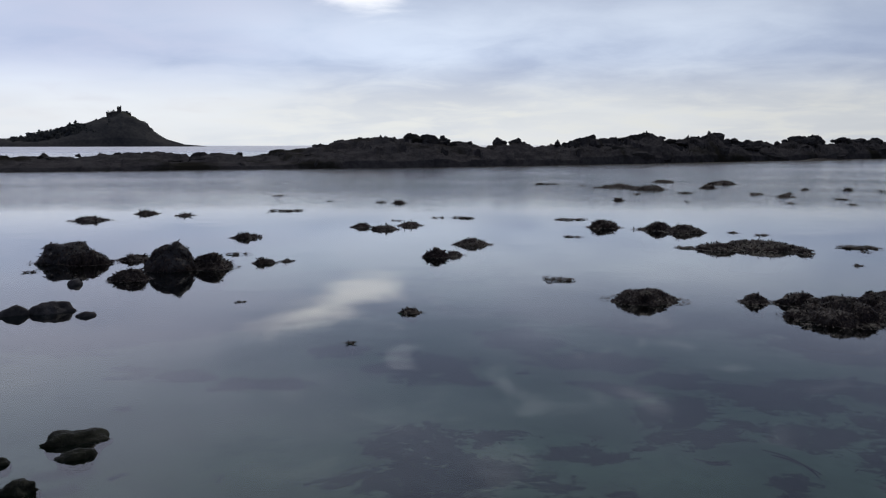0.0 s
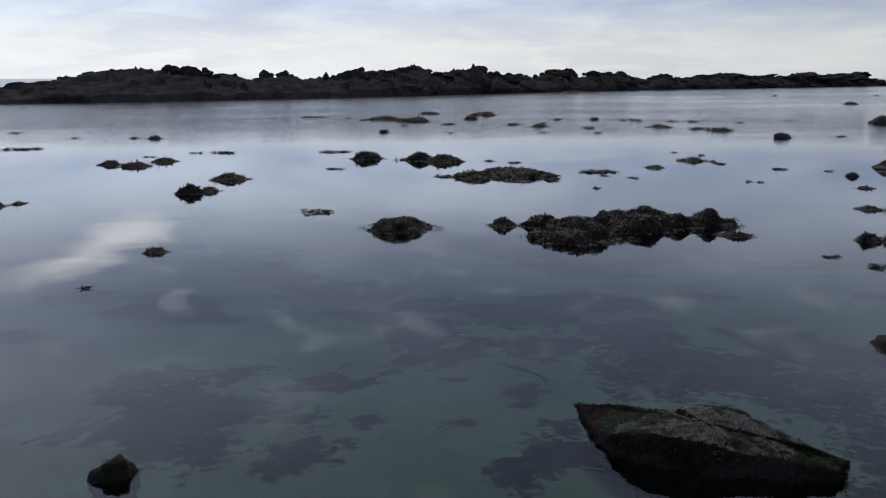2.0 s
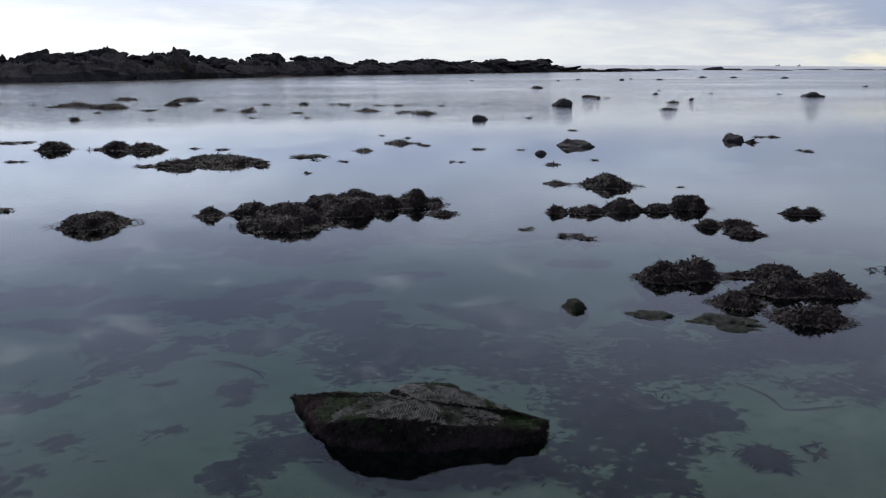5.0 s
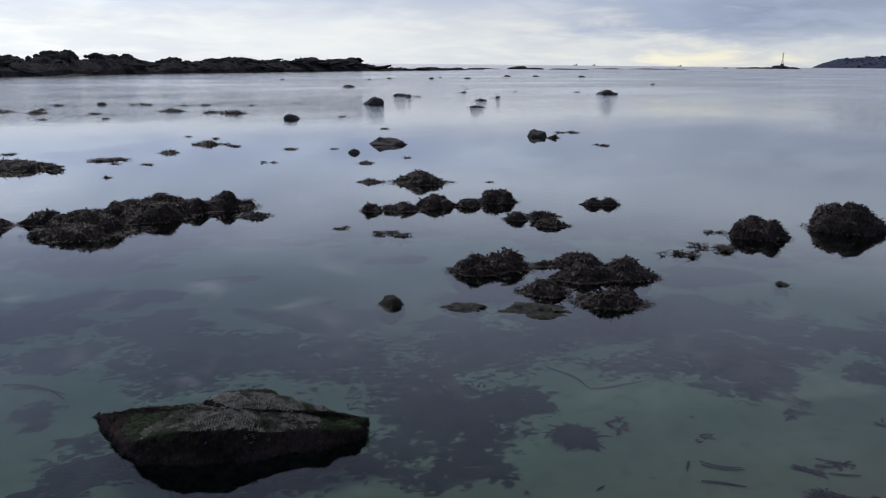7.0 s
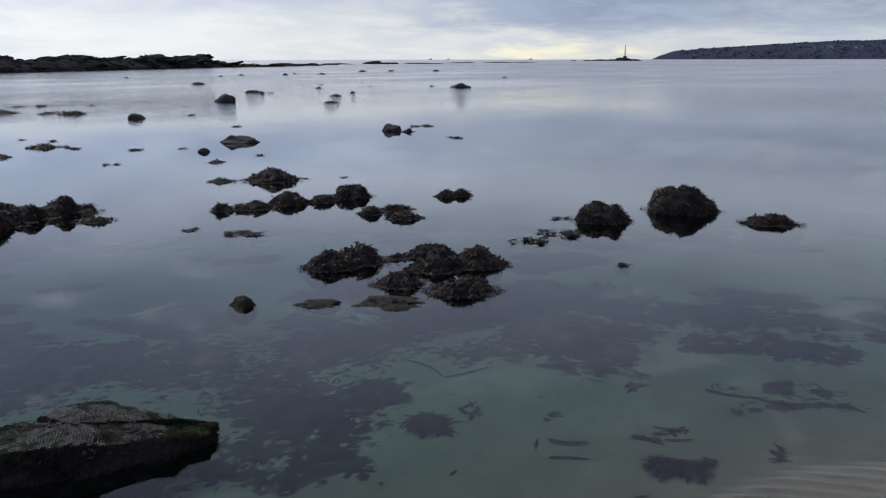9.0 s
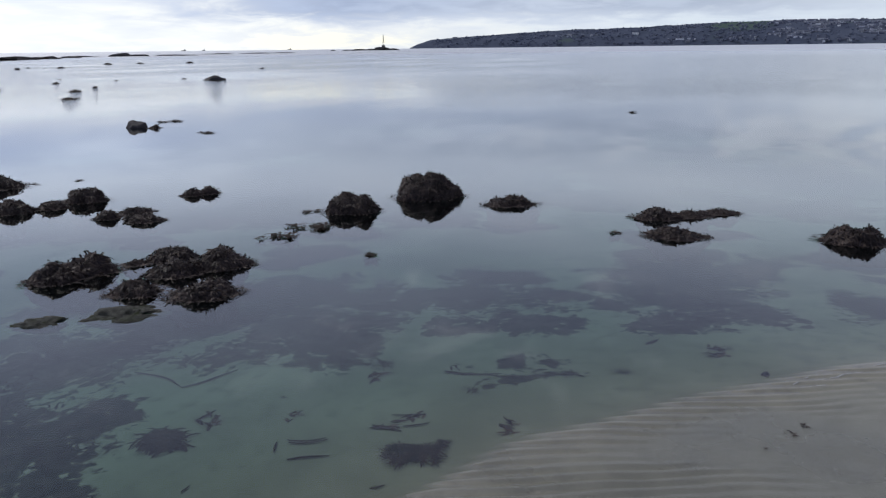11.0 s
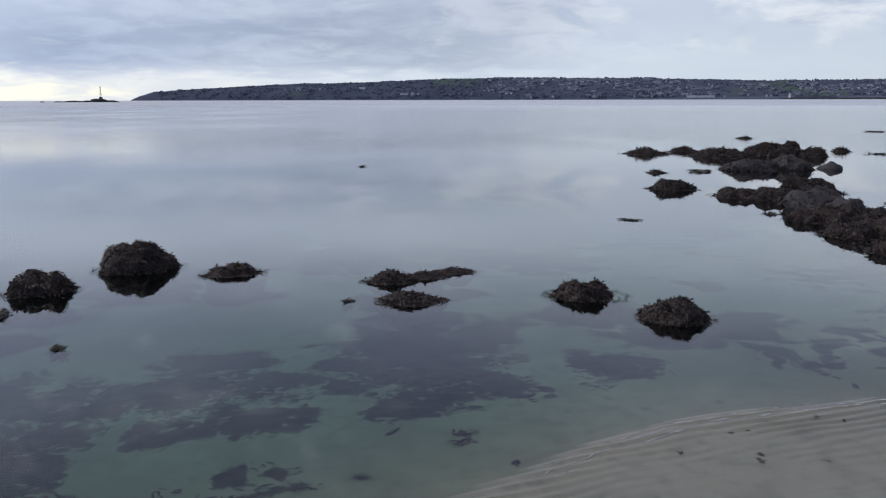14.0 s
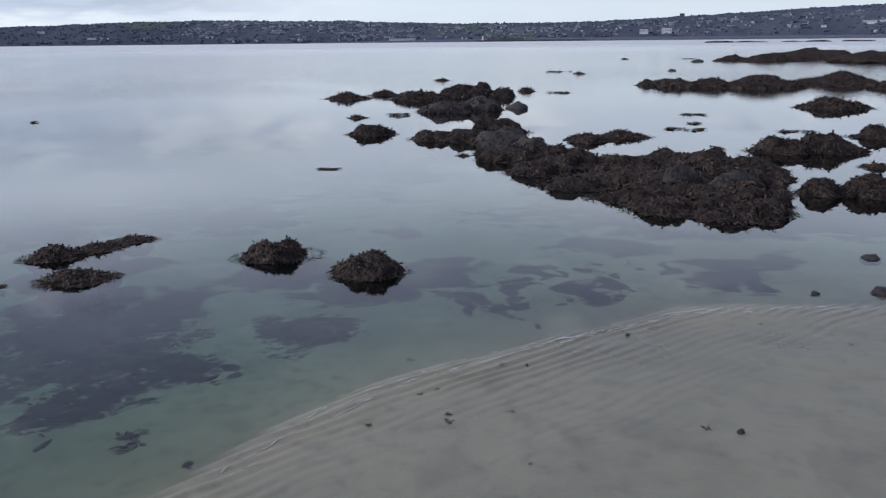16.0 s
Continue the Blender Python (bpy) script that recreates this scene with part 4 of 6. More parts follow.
skerry([(45.0, 230, 9, 0.7), (46.4, 260, 8, 0.55), (43.4, 215, 10, 0.8)], "broken dark ledges trailing from the end of the reef")
skerry([(47.2, 290, 12, 0.45), (49.3, 300, 8, 1.15), (50.2, 300, 10, 0.6), (52.5, 310, 16, 0.4)], "long low dark ledge just above the sea")
skerry([(55.0, 380, 18, 0.4), (57.4, 400, 20, 0.45), (59.3, 420, 14, 0.35)], "thin dark ledge far out on the sea")
skerry([(124.2, 420, 14, 0.8), (126.0, 430, 18, 0.7), (128.3, 440, 10, 0.6)], "thin dark ledge off the far beach")
skerry([(129.8, 440, 16, 0.8), (132.0, 450, 14, 0.7)], "thin dark ledge off the far beach")


# ---- beacon on its islet ----
def beacon():
    root = new("beacon_islet")
    root.location = at(65.7, 800)
    tagged(root, "low dark islet carrying a thin lattice beacon mast", "islet")
    for i, (az, wd, h) in enumerate(((65.7, 16, 3.0), (66.4, 14, 1.7), (65.0, 16, 1.5), (64.2, 16, 1.5), (63.4, 12, 0.9), (62.4, 5, 0.8))):
        lv, lf = lump(wd, 7, h, -az, 0.4, 3, 820 + i, 8, 0.22)
        x, y, _ = at(az, 800)
        part("rock", raw("rock", lv + np.array((x - root.location.x, y - root.location.y, 0)), lf, REEF, smooth=False), REEF, root)
    bm = bmesh.new()
    box(bm, -1.3, 1.3, -1.3, 1.3, 2.2, 4.4, 0.8)
    part("plinth", bm, GRANITE, root)
    bm = bmesh.new()
    for sx_, sy_ in ((-0.6, -0.6), (0.6, -0.6), (0.6, 0.6), (-0.6, 0.6)):
        a = [bm.verts.new((sx_ + o, sy_ + p, 4.3)) for o, p in ((-0.07, -0.07), (0.07, -0.07), (0.07, 0.07), (-0.07, 0.07))]
        b = [bm.verts.new((sx_ * 0.2 + o, sy_ * 0.2 + p, 12.4)) for o, p in ((-0.06, -0.06), (0.06, -0.06), (0.06, 0.06), (-0.06, 0.06))]
        for i in range(4):
            bm.faces.new((a[i], a[(i + 1) % 4], b[(i + 1) % 4], b[i]))
    mast = part("mast", bm, STEEL, root)
    for z in (6.3, 8.4, 10.4):
        bm = bmesh.new()
        k = 0.7 - (z - 4.3) * 0.06
        box(bm, -k, k, -0.12, 0.12, z, z + 0.25)
        box(bm, -0.12, 0.12, -k, k, z + 0.26, z + 0.5)
        part("crosspiece", bm, STEEL, mast)
    bm = bmesh.new()
    box(bm, -0.35, 0.35, -0.35, 0.35, 12.4, 13.6, 0.4)
    part("topmark", bm, STEEL, root)


beacon()


# ---- islands and headland ----
def terrain(name, azs, tops, near, crest, back, step, mat, label, category, wild=0.08, rows=14):
    v, n_ = [], int((azs[-1] - azs[0]) / step) + 1
    for i in range(n_):
        az = azs[0] + i * step
        top = np.interp(az, azs, tops)
        for k in range(rows):
            u = k / (rows - 1)
            dist = near + (crest - near) * u / 0.6 if u < 0.6 else crest + (back - crest) * (u - 0.6) / 0.4
            shape = math.sin(min(u / 0.6, 1) * math.pi / 2) ** 0.8 if u < 0.6 else 1 - 0.5 * (u - 0.6) / 0.4
            x, y, _ = at(az, dist)
            p = Vector((x, y, 0)) * 0.012
            rough = 1 + wild * (noise.noise(p) + 0.6 * noise.noise(p * 3) + 0.4 * noise.noise(p * 8)) * (1.0 if u < 0.6 else 0.5)
            v.append((x, y, -1.0 if k == 0 else top * shape * rough + 0.5))
    f = [(i * rows + k, (i + 1) * rows + k, (i + 1) * rows + k + 1, i * rows + k + 1) for i in range(n_ - 1) for k in range(rows - 1)]
    ob = new(name, raw(name, v, f, mat, smooth=False))
    return tagged(ob, label, category, kind="structure")


ISLE_AZ, ISLE_TOP = (-36, -33, -30, -28.7, -26.8, -25.5, -23.9, -22.9, -22.1, -21.5, -21.1, -20.3, -19.2, -17.8), (0, 8, 12, 13, 20, 34, 45, 49, 44, 37, 25, 12, 3, 0)
terrain("island", ISLE_AZ, ISLE_TOP, 1420, 1500, 1640, 0.08, ISLE, "steep dark rocky island crowned by a castle", "island", 0.14)


def woods(name, spots, mat, label):
    """Far trees: every crown a ragged cluster of small clumps, all in one object."""
    rng = np.random.default_rng(len(spots))
    bv, bf = BALLS[1]
    vs, fs, n_ = [], [], 0
    for x, y, z, r in spots:
        for _ in range(6):
            c = rng.normal(size=3) * np.array((0.5, 0.5, 0.35)) * r
            k = r * rng.uniform(0.3, 0.62)
            v = bv * (1 + rng.normal(size=(len(bv), 1)) * 0.22) * k + c + np.array((x, y, z + r * 0.5))
            vs.append(v)
            fs.append(bf + n_)
            n_ += len(v)
    ob = new(name, raw(name, np.concatenate(vs), np.concatenate(fs), mat, smooth=False))
    return tagged(ob, label, "trees", kind="stuff")


rng = np.random.default_rng(11)
spots = []
for _ in range(620):
    az = rng.uniform(-29.2, -23.6) if rng.random() < 0.75 else rng.uniform(-23.6, -21.2)
    top = np.interp(az, ISLE_AZ, ISLE_TOP)
    u = rng.uniform(0.25, 1.0)
    spots.append((*at(az, 1430 + 70 * u)[:2], top * math.sin(u * math.pi / 2) ** 0.8 * 0.93, rng.uniform(2.2, 5.2) * (1.25 if -28.2 < az < -25.4 else 0.7)))
woods("island_trees", spots, ISLE_WOOD, "dark wind-bent trees covering the island's landward slope")


def castle():
    root = new("castle")
    x, y, _ = at(-23.05, 1500)
    root.location = (x, y, 43.5)
    root.rotation_euler = (0, 0, radians(23.05))
    tagged(root, "grey granite castle with square tower on the summit", "castle")

    def block(name, x0, x1, y0, y1, z0, z1, teeth=True):
        bm = bmesh.new()
        box(bm, x0, x1, y0, y1, z0, z1)
        if teeth:
            k = x0
            while k < x1 - 0.6:
                box(bm, k, min(k + 1.1, x1), y0, y0 + 0.8, z1, z1 + 0.9)
                k += 2.2
        return part(name, bm, GRANITE, root)

    wall = block("wall", -19, 18, -8, 8, -10, 9.5)
    block("keep", -13, 8, -6, 7, 9.5, 13.5)
    block("wing", -20, -12, -7, 6, 6, 12)
    block("wing", 8, 17.5, -6, 6, 9.5, 11.6)
    block("tower", -3.4, 3.4, -3, 4, 13.5, 21)
    block("lower_wing", -26, -18, -6, 5, -8, 3.5)
    block("terrace", 16, 24, -6, 5, -10, 3)
    block("stair_tower", -9.5, -7.2, -6.6, -4, 13.5, 16.2, False)
    block("turret", 2.0, 3.6, -3.2, -1.4, 21, 23, False)
    block("chimney", -17.5, -16.4, 0, 1.2, 12, 15, False)
    block("chimney", 11.5, 12.6, 0, 1.2, 11.6, 15, False)
    bm = bmesh.new()
    v = box(bm, 4, 14, -3, 5, 11.6, 14.2)
    bmesh.ops.translate(bm, vec=(0, 4, 0), verts=[v[4], v[5]])
    part("chapel_roof", bm, SLATES, root)
    for i in range(7):
        for z in (1.5, 5.2):
            bm = bmesh.new()
            box(bm, -16 + i * 5, -14.8 + i * 5, -8.25, -7.9, z, z + 2)
            part("window", bm, STEEL, wall)
    bm = bmesh.new()
    box(bm, 22, 36, -4, 6, -8, -1.5, 0.9)
    part("battery", bm, GRANITE, root)


castle()

HEAD_AZ = (67.4, 67.9, 68.8, 70.4, 76.6, 81.1, 83.7, 87.3, 91.4, 100.1, 107.9, 110.4, 114.6, 119.2, 122.7, 126.7, 129.8, 133.4, 140, 150)
HEAD_TOP = (1, 15, 32, 39, 62, 68, 73, 82, 84, 82, 70, 70, 70, 78, 88, 99, 109, 116, 120, 110)
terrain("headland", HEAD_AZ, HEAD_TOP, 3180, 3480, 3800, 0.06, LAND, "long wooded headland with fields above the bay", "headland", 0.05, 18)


def slope_at(az, u):
    """A place on the headland's seaward slope, u from the sea to the crest."""
    top = np.interp(az, HEAD_AZ, HEAD_TOP)
    x, y, _ = at(az, 3180 + 300 * u)
    return x, y, top * math.sin(u * math.pi / 2) ** 0.8


spots = []
for _ in range(2400):
    pick = rng.random()
    az = rng.uniform(84, 101) if pick < 0.3 else rng.uniform(69, 90) if pick < 0.65 else rng.uniform(101, 136)
    u = rng.uniform(0.05, 0.75) if rng.random() < 0.6 or az < 85 else rng.uniform(0.93, 1.0)
    x, y, z = slope_at(az, u)
    r_ = rng.uniform(5, 10) if u < 0.8 else rng.uniform(3, 5)
    spots.append((x, y, z - r_ * 0.85, r_))
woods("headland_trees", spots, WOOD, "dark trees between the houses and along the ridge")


def town(name, count, az0, az1, u0, u1, seed, label, gaps=-0.05, tall=1.0):
    """Rows of small houses with pitched roofs."""
    r = np.random.default_rng(seed)
    v, f, mats = [], [], []
    terr = r.uniform(u0, u1, 70)
    for _ in range(count):
        az = r.uniform(az0, az1)
        if r.random() > min(1.0, 0.25 + (az - az0) / 1.2, 0.25 + (az1 - az) / 1.2):
            continue
        u = terr[int(r.integers(0, 70))] + r.normal() * 0.012
        if noise.noise(Vector((az * 0.6, u * 3.0, seed))) + 0.7 * noise.noise(Vector((az * 1.9, u * 7.0, seed + 7))) < gaps:
            continue
        x, y, z = slope_at(az, min(max(u, 0.02), 0.98))
        wd, dp, h = r.uniform(3.5, 8) * r.choice((1, 1, 1.6, 3.0)), r.uniform(6, 9), r.uniform(2.2, 4.2) * tall
        a = radians(-az + r.normal() * 14)
        c, s = math.cos(a), math.sin(a)
        k = len(v)
        for px, py, pz in ((-1, -1, -3), (1, -1, -3), (1, 1, -3), (-1, 1, -3), (-1, -1, 0), (1, -1, 0), (1, 1, 0), (-1, 1, 0), (-1, 0, 1), (1, 0, 1)):
            qx, qy = px * wd / 2, py * dp / 2
            v.append((x + qx * c - qy * s, y + qx * s + qy * c, z + (-3 if pz == -3 else h if pz == 0 else h + 2.2)))
        f += [(k, k + 1, k + 5, k + 4), (k + 1, k + 2, k + 6, k + 5), (k + 2, k + 3, k + 7, k + 6), (k + 3, k, k + 4, k + 7), (k + 4, k + 8, k + 7), (k + 5, k + 6, k + 9), (k + 4, k + 5, k + 9, k + 8), (k + 6, k + 7, k + 8, k + 9)]
        wall_ = 2 if r.random() < 0.2 else 0
        mats += [wall_] * 6 + [1, 1]
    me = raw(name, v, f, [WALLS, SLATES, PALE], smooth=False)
    me.polygons.foreach_set("material_index", mats)
    return tagged(new(name, me), label, "houses", kind="stuff")


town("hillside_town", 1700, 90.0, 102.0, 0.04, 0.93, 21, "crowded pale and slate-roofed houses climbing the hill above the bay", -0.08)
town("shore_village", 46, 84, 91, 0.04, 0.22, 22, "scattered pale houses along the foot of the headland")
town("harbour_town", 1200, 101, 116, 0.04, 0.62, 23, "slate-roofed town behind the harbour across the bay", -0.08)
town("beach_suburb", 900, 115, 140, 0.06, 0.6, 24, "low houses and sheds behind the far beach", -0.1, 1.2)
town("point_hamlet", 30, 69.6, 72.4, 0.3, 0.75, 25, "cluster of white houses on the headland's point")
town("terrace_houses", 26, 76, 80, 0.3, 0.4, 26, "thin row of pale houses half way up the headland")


def sea_wall():
    """The dark wall and rocks at the foot of the town, bent with the bay."""
    v, f = [], []
    for i in range(140):
        az = 98 + i * 0.36
        h = 3.2 + 8.0 * min(max((az - 98) / 12, 0), 1) + 1.2 * noise.noise(Vector((az * 1.7, 3, 0)))
        for d0, z in ((3130, -1), (3134, h * 0.6), (3140, h), (3175, h)):
            v.append(at(az, d0, z))
        if i:
            k = len(v)
            f += [(k - 8 + j, k - 4 + j, k - 3 + j, k - 7 + j) for j in range(3)]
    ob = new("sea_wall", raw("sea_wall", v, f, WOOD, smooth=False))
    return tagged(ob, "dark sea wall along the far shore", "wall", kind="structure")


sea_wall()


def building(name, az, u, wd, h, label, mat=WHITE):
    root = new(name)
    x, y, z = slope_at(az, u)
    root.location = (x, y, z)
    root.rotation_euler = (0, 0, radians(-az))
    tagged(root, label, "building", "large buildings across the bay")
    bm = bmesh.new()
    box(bm, -wd / 2, wd / 2, -6, 6, -4, h)
    wall = part("wall", bm, mat, root)
    bm = bmesh.new()
    box(bm, -wd / 2 - 0.5, wd / 2 + 0.5, -6.5, 6.5, h + 0.02, h + 2.0, 0.85)
    part("roof", bm, SLATES, root)
    n_ = int(wd // 7)
    for i in range(n_):
        bm = bmesh.new()
        cx = -wd / 2 + (i + 0.5) * wd / n_
        box(bm, cx - 1.3, cx + 1.3, -6.25, -5.95, h * 0.35, h * 0.7)
        part("window", bm, STEEL, wall)
    return root


building("harbour_shed", 104.0, 0.04, 95, 6, "long low white harbour shed at the water's edge")
building("hotel", 119.6, 0.14, 30, 15, "white flat-roofed hotel behind the far beach")
building("hotel", 121.0, 0.14, 34, 17, "white flat-roofed hotel behind the far beach")
building("warehouse", 132.6, 0.22, 44, 9, "broad pale warehouse behind the far beach")
building("warehouse", 125.8, 0.12, 80, 8, "long pale shed behind the far beach", WALLS)
building("warehouse", 117.0, 0.1, 60, 7, "long pale shed behind the far beach", WALLS)
building("farmhouse", 82.0, 0.35, 24, 7, "lone white house on the headland's dark slope")
building("church", 121.9, 0.97, 18, 10, "small grey church on the skyline", GRANITE)


def quay():
    root = new("quay")
    x, y, _ = at(111.2, 3120)
    root.location = (x, y, 0)
    root.rotation_euler = (0, 0, radians(-111.2))
    tagged(root, "long dark stone quay with a white lighthouse at its end", "quay")
    bm = bmesh.new()
    box(bm, -130, 260, -8, 8, -3, 5.5, 0.99)
    part("wall", bm, GRANITE, root)
    bm = bmesh.new()
    box(bm, -88, 40, -3, 5, 5.5, 12)
    part("shed", bm, WALLS, root)
    bm = bmesh.new()
    bmesh.ops.create_cone(bm, cap_ends=True, segments=12, radius1=4.2, radius2=2.8, depth=14, matrix=Matrix.Translation((-105, 0, 12)))
    tower_ = part("lighthouse", bm, WHITE, root)
    bm = bmesh.new()
    bmesh.ops.create_cone(bm, cap_ends=True, segments=12, radius1=2.6, radius2=0.6, depth=4, matrix=Matrix.Translation((-105, 0, 21)))
    part("lantern", bm, STEEL, tower_)


quay()


def ship(az, length):
    root = new("ship")
    root.location = at(az, 4300)
    root.rotation_euler = (0, 0, radians(-az + 5))
    root.scale = (0.6, 0.6, 0.6)
    tagged(root, "tiny grey ship on the horizon", "ship", "ships on the horizon")
    bm = bmesh.new()
    v = box(bm, -length / 2, length / 2, -4, 4, -1, 5)
    v[0].co.x += 4
    v[3].co.x += 4
    part("hull", bm, STEEL, root)
    bm = bmesh.new()
    box(bm, length * 0.15, length * 0.38, -3, 3, 5, 12, 0.9)
    part("bridge", bm, WALLS, root)


ship(53.0, 34)
ship(54.2, 26)
ship(59.6, 30)


# ---- the large barnacled rock ----
def great_rock():
    root = new("barnacled_rock")
    root.location = (2.223, 3.120, 0)
    tagged(root, "flat-topped dark rock with pale barnacles and green algae on top", "rock")
    top = [(1.99, 3.87, 0.02), (2.07, 3.75, 0.07), (2.18, 3.58, 0.1), (2.25, 3.46, 0.12), (2.26, 3.41, 0.17), (2.34, 3.39, 0.18), (2.44, 3.35, 0.18), (2.51, 3.28, 0.17), (2.59, 3.14, 0.14), (2.66, 3.01, 0.11), (2.73, 2.93, 0.07), (2.68, 2.92, 0.06), (2.55, 3.01, 0.08), (2.35, 3.11, 0.1), (2.18, 3.16, 0.14), (2.03, 3.27, 0.14), (1.98, 3.42, 0.09), (1.93, 3.45, 0.04), (1.95, 3.65, 0.03)]
    foot = [(1.99, 3.91), (2.09, 3.77), (2.21, 3.62), (2.31, 3.54), (2.39, 3.52), (2.49, 3.47), (2.58, 3.4), (2.66, 3.3), (2.74, 3.16), (2.8, 3.03), (2.77, 2.95), (2.67, 2.89), (2.54, 2.92), (2.36, 2.99), (2.17, 3.08), (2.0, 3.21), (1.92, 3.34), (1.9, 3.46), (1.94, 3.66)]
    # the front is a steep wall
    foot[10:17] = [(x + 0.012, y + 0.022) for x, y in foot[10:17]]
    for i in range(10, 17):
        top[i] = (top[i][0] * 0.4 + foot[i][0] * 0.6, top[i][1] * 0.4 + foot[i][1] * 0.6, top[i][2])
    CX, CY, CA, SA = 0.080, 0.140, 0.838, -0.546
    bm = bmesh.new()
    n_ = len(top)
    mx, my = sum(p[0] for p in top) / n_, sum(p[1] for p in top) / n_
    rings = [[bm.verts.new((mx + (x - mx) * k - 2.2, my + (y - my) * k - 3.1, z)) for x, y, z in rim] for rim, k in ((top, 1.03), ([(x, y, 0.0) for x, y in foot], 1.03), ([(x, y, -0.17) for x, y in foot], 0.85))]
    t_, low_ = rings[0], rings[2]
    mid = bm.verts.new((CX, CY, 0.168))
    for i in range(n_):
        j = (i + 1) % n_
        bm.faces.new((t_[i], t_[j], mid))
        for hi_, lo_ in zip(rings, rings[1:]):
            bm.faces.new((lo_[i], lo_[j], hi_[j], hi_[i]))
    bm.faces.new(low_[::-1])
    bmesh.ops.recalc_face_normals(bm, faces=bm.faces)
    bmesh.ops.triangulate(bm, faces=bm.faces)
    for cuts in (2, 2, 1):
        bmesh.ops.subdivide_edges(bm, edges=bm.edges, cuts=cuts, use_grid_fill=True, smooth=0.0)
        bmesh.ops.triangulate(bm, faces=[f for f in bm.faces if len(f.verts) > 4])
    for _ in range(5):
        bmesh.ops.smooth_vert(bm, verts=bm.verts, factor=0.5, use_axis_x=True, use_axis_y=True, use_axis_z=True)
    bm.normal_update()
    for v in bm.verts:
        p = v.co * 1.0
        side = 1 - max(v.normal.z, 0)
        a = 0.022 * noise.noise(p * 7) + 0.012 * noise.noise(p * 18) + 0.008 * noise.noise(p * 45)
        v.co += v.normal * a * (0.7 + side)
    me = bpy.data.meshes.new("stone_body")
    bm.to_mesh(me)
    verts = np.array([v.co[:] for v in bm.verts])
    bm.faces.ensure_lookup_table()
    bmesh.ops.triangulate(bm, faces=bm.faces)
    faces = np.array([[v.index for v in f.verts] for f in bm.faces])
    nz = np.array([f.normal.z for f in bm.faces])
    bm.free()
    def kind_at(c, up_z):
        c = Vector(c)
        n0 = noise.noise(c * 6) * 0.35 + noise.noise(c * 15) * 0.3
        r = math.hypot((c.x - CX) * CA + (c.y - CY) * SA, 0) / 0.40, ((c.y - CY) * CA - (c.x - CX) * SA) / 0.17
        if up_z > 0.7 and r[0] ** 2 + r[1] ** 2 + n0 * 1.3 < 0.85 and c.z > 0.05:
            return 0
        return 1 if up_z + 0.4 * n0 > 0.62 and c.z > 0.05 else 2
    for one in (CRUST, TURF, WEED_DEEP):
        me.materials.append(one)
    me.polygons.foreach_set("material_index", [kind_at(p.center, p.normal.z) for p in me.polygons])
    me.polygons.foreach_set("use_smooth", [True] * len(me.polygons))
    part("stone_body", me, CRUST, root)
    kinds = np.array([kind_at(verts[q].mean(0), z) for q, z in zip(faces, nz)])
    v, f = fronds_on(verts, faces[kinds == 2], 4200, 77, 0.3)
    tagged(part("seaweed", raw("seaweed", v, f, WEED_DEEP, smooth=False), WEED_DEEP, root, "short dark red-brown turf weed on the sides"), kind="stuff")
    v, f = fronds_on(verts, faces[kinds == 1], 4200, 78, 0.2)
    tagged(part("turf", raw("turf", v, f, TURF, smooth=False), TURF, root, "short green algae tufts round the top"), kind="stuff")
    # barnacles and limpets on the top
    rng_ = np.random.default_rng(8)
    up_ = faces[kinds == 0]
    pv, pf = [], []
    for tri in up_[rng_.integers(0, len(up_), 7000)]:
        c = verts[tri].mean(0)
        if noise.noise(Vector((c[0] * 7, c[1] * 16, 0))) + 0.6 * noise.noise(Vector(c) * 30) < -0.05:
            continue
        r, k = rng_.uniform(0.0014, 0.004), len(pv)
        for i in range(6):
            pv.append((c[0] + r * math.cos(i * 1.047), c[1] + r * math.sin(i * 1.047), c[2] - 0.001))
        for i in range(6):
            pv.append((c[0] + r * 0.4 * math.cos(i * 1.047), c[1] + r * 0.4 * math.sin(i * 1.047), c[2] + r * 0.7))
        pf += [(k + i, k + (i + 1) % 6, k + 6 + (i + 1) % 6, k + 6 + i) for i in range(6)] + [tuple(k + 6 + i for i in range(6))]
    tagged(part("barnacle_crust", raw("barnacle_crust", pv, pf, SHELL), SHELL, root, "crust of pale grey barnacles"), kind="stuff")


SHELL = material("barnacle_shell", (0.06, 0.059, 0.055), (0.17, 0.167, 0.157), 30, (0.6, 0.8), 0.3, rand="island", spread=0.35)
great_rock()


# ---- rocks, stones and weed in the lagoon ----
bare_rock((-5.69, 11.97, 0.92, 0.69, 0.288, 27))
weed_rock((-5.26, 11.78, 0.67, 0.50, 0.198, 25))
bare_rock((-3.92, 11.28, 0.76, 0.58, 0.385, 21))
weed_rock((-3.45, 11.45, 0.74, 0.56, 0.210, 18))
weed_rock((-4.10, 10.36, 0.50, 0.38, 0.149, 23))
weed_rock((-4.80, 12.21, 0.52, 0.39, 0.083, 23))
floating_weed((-3.47, 12.80, 0.39, 0.30, 0.049, 16))
weed_rock((-3.98, 15.22, 0.52, 0.39, 0.095, 16))
weed_rock((-2.80, 11.92, 0.33, 0.25, 0.069, 14))
weed_rock((-2.53, 12.10, 0.18, 0.13, 0.029, 13))
stone((-4.35, 8.18, 0.32, 0.24, 0.100, 30))
stone((-4.08, 8.35, 0.41, 0.31, 0.111, 28))
stone((-3.62, 8.15, 0.20, 0.15, 0.045, 26))
stone((-4.62, 9.98, 0.19, 0.14, 0.074, 26))
floating_weed((-5.69, 10.88, 0.20, 0.15, 0.029, 29))
algae_stone((-2.05, 4.66, 0.35, 0.22, 0.062, 27))
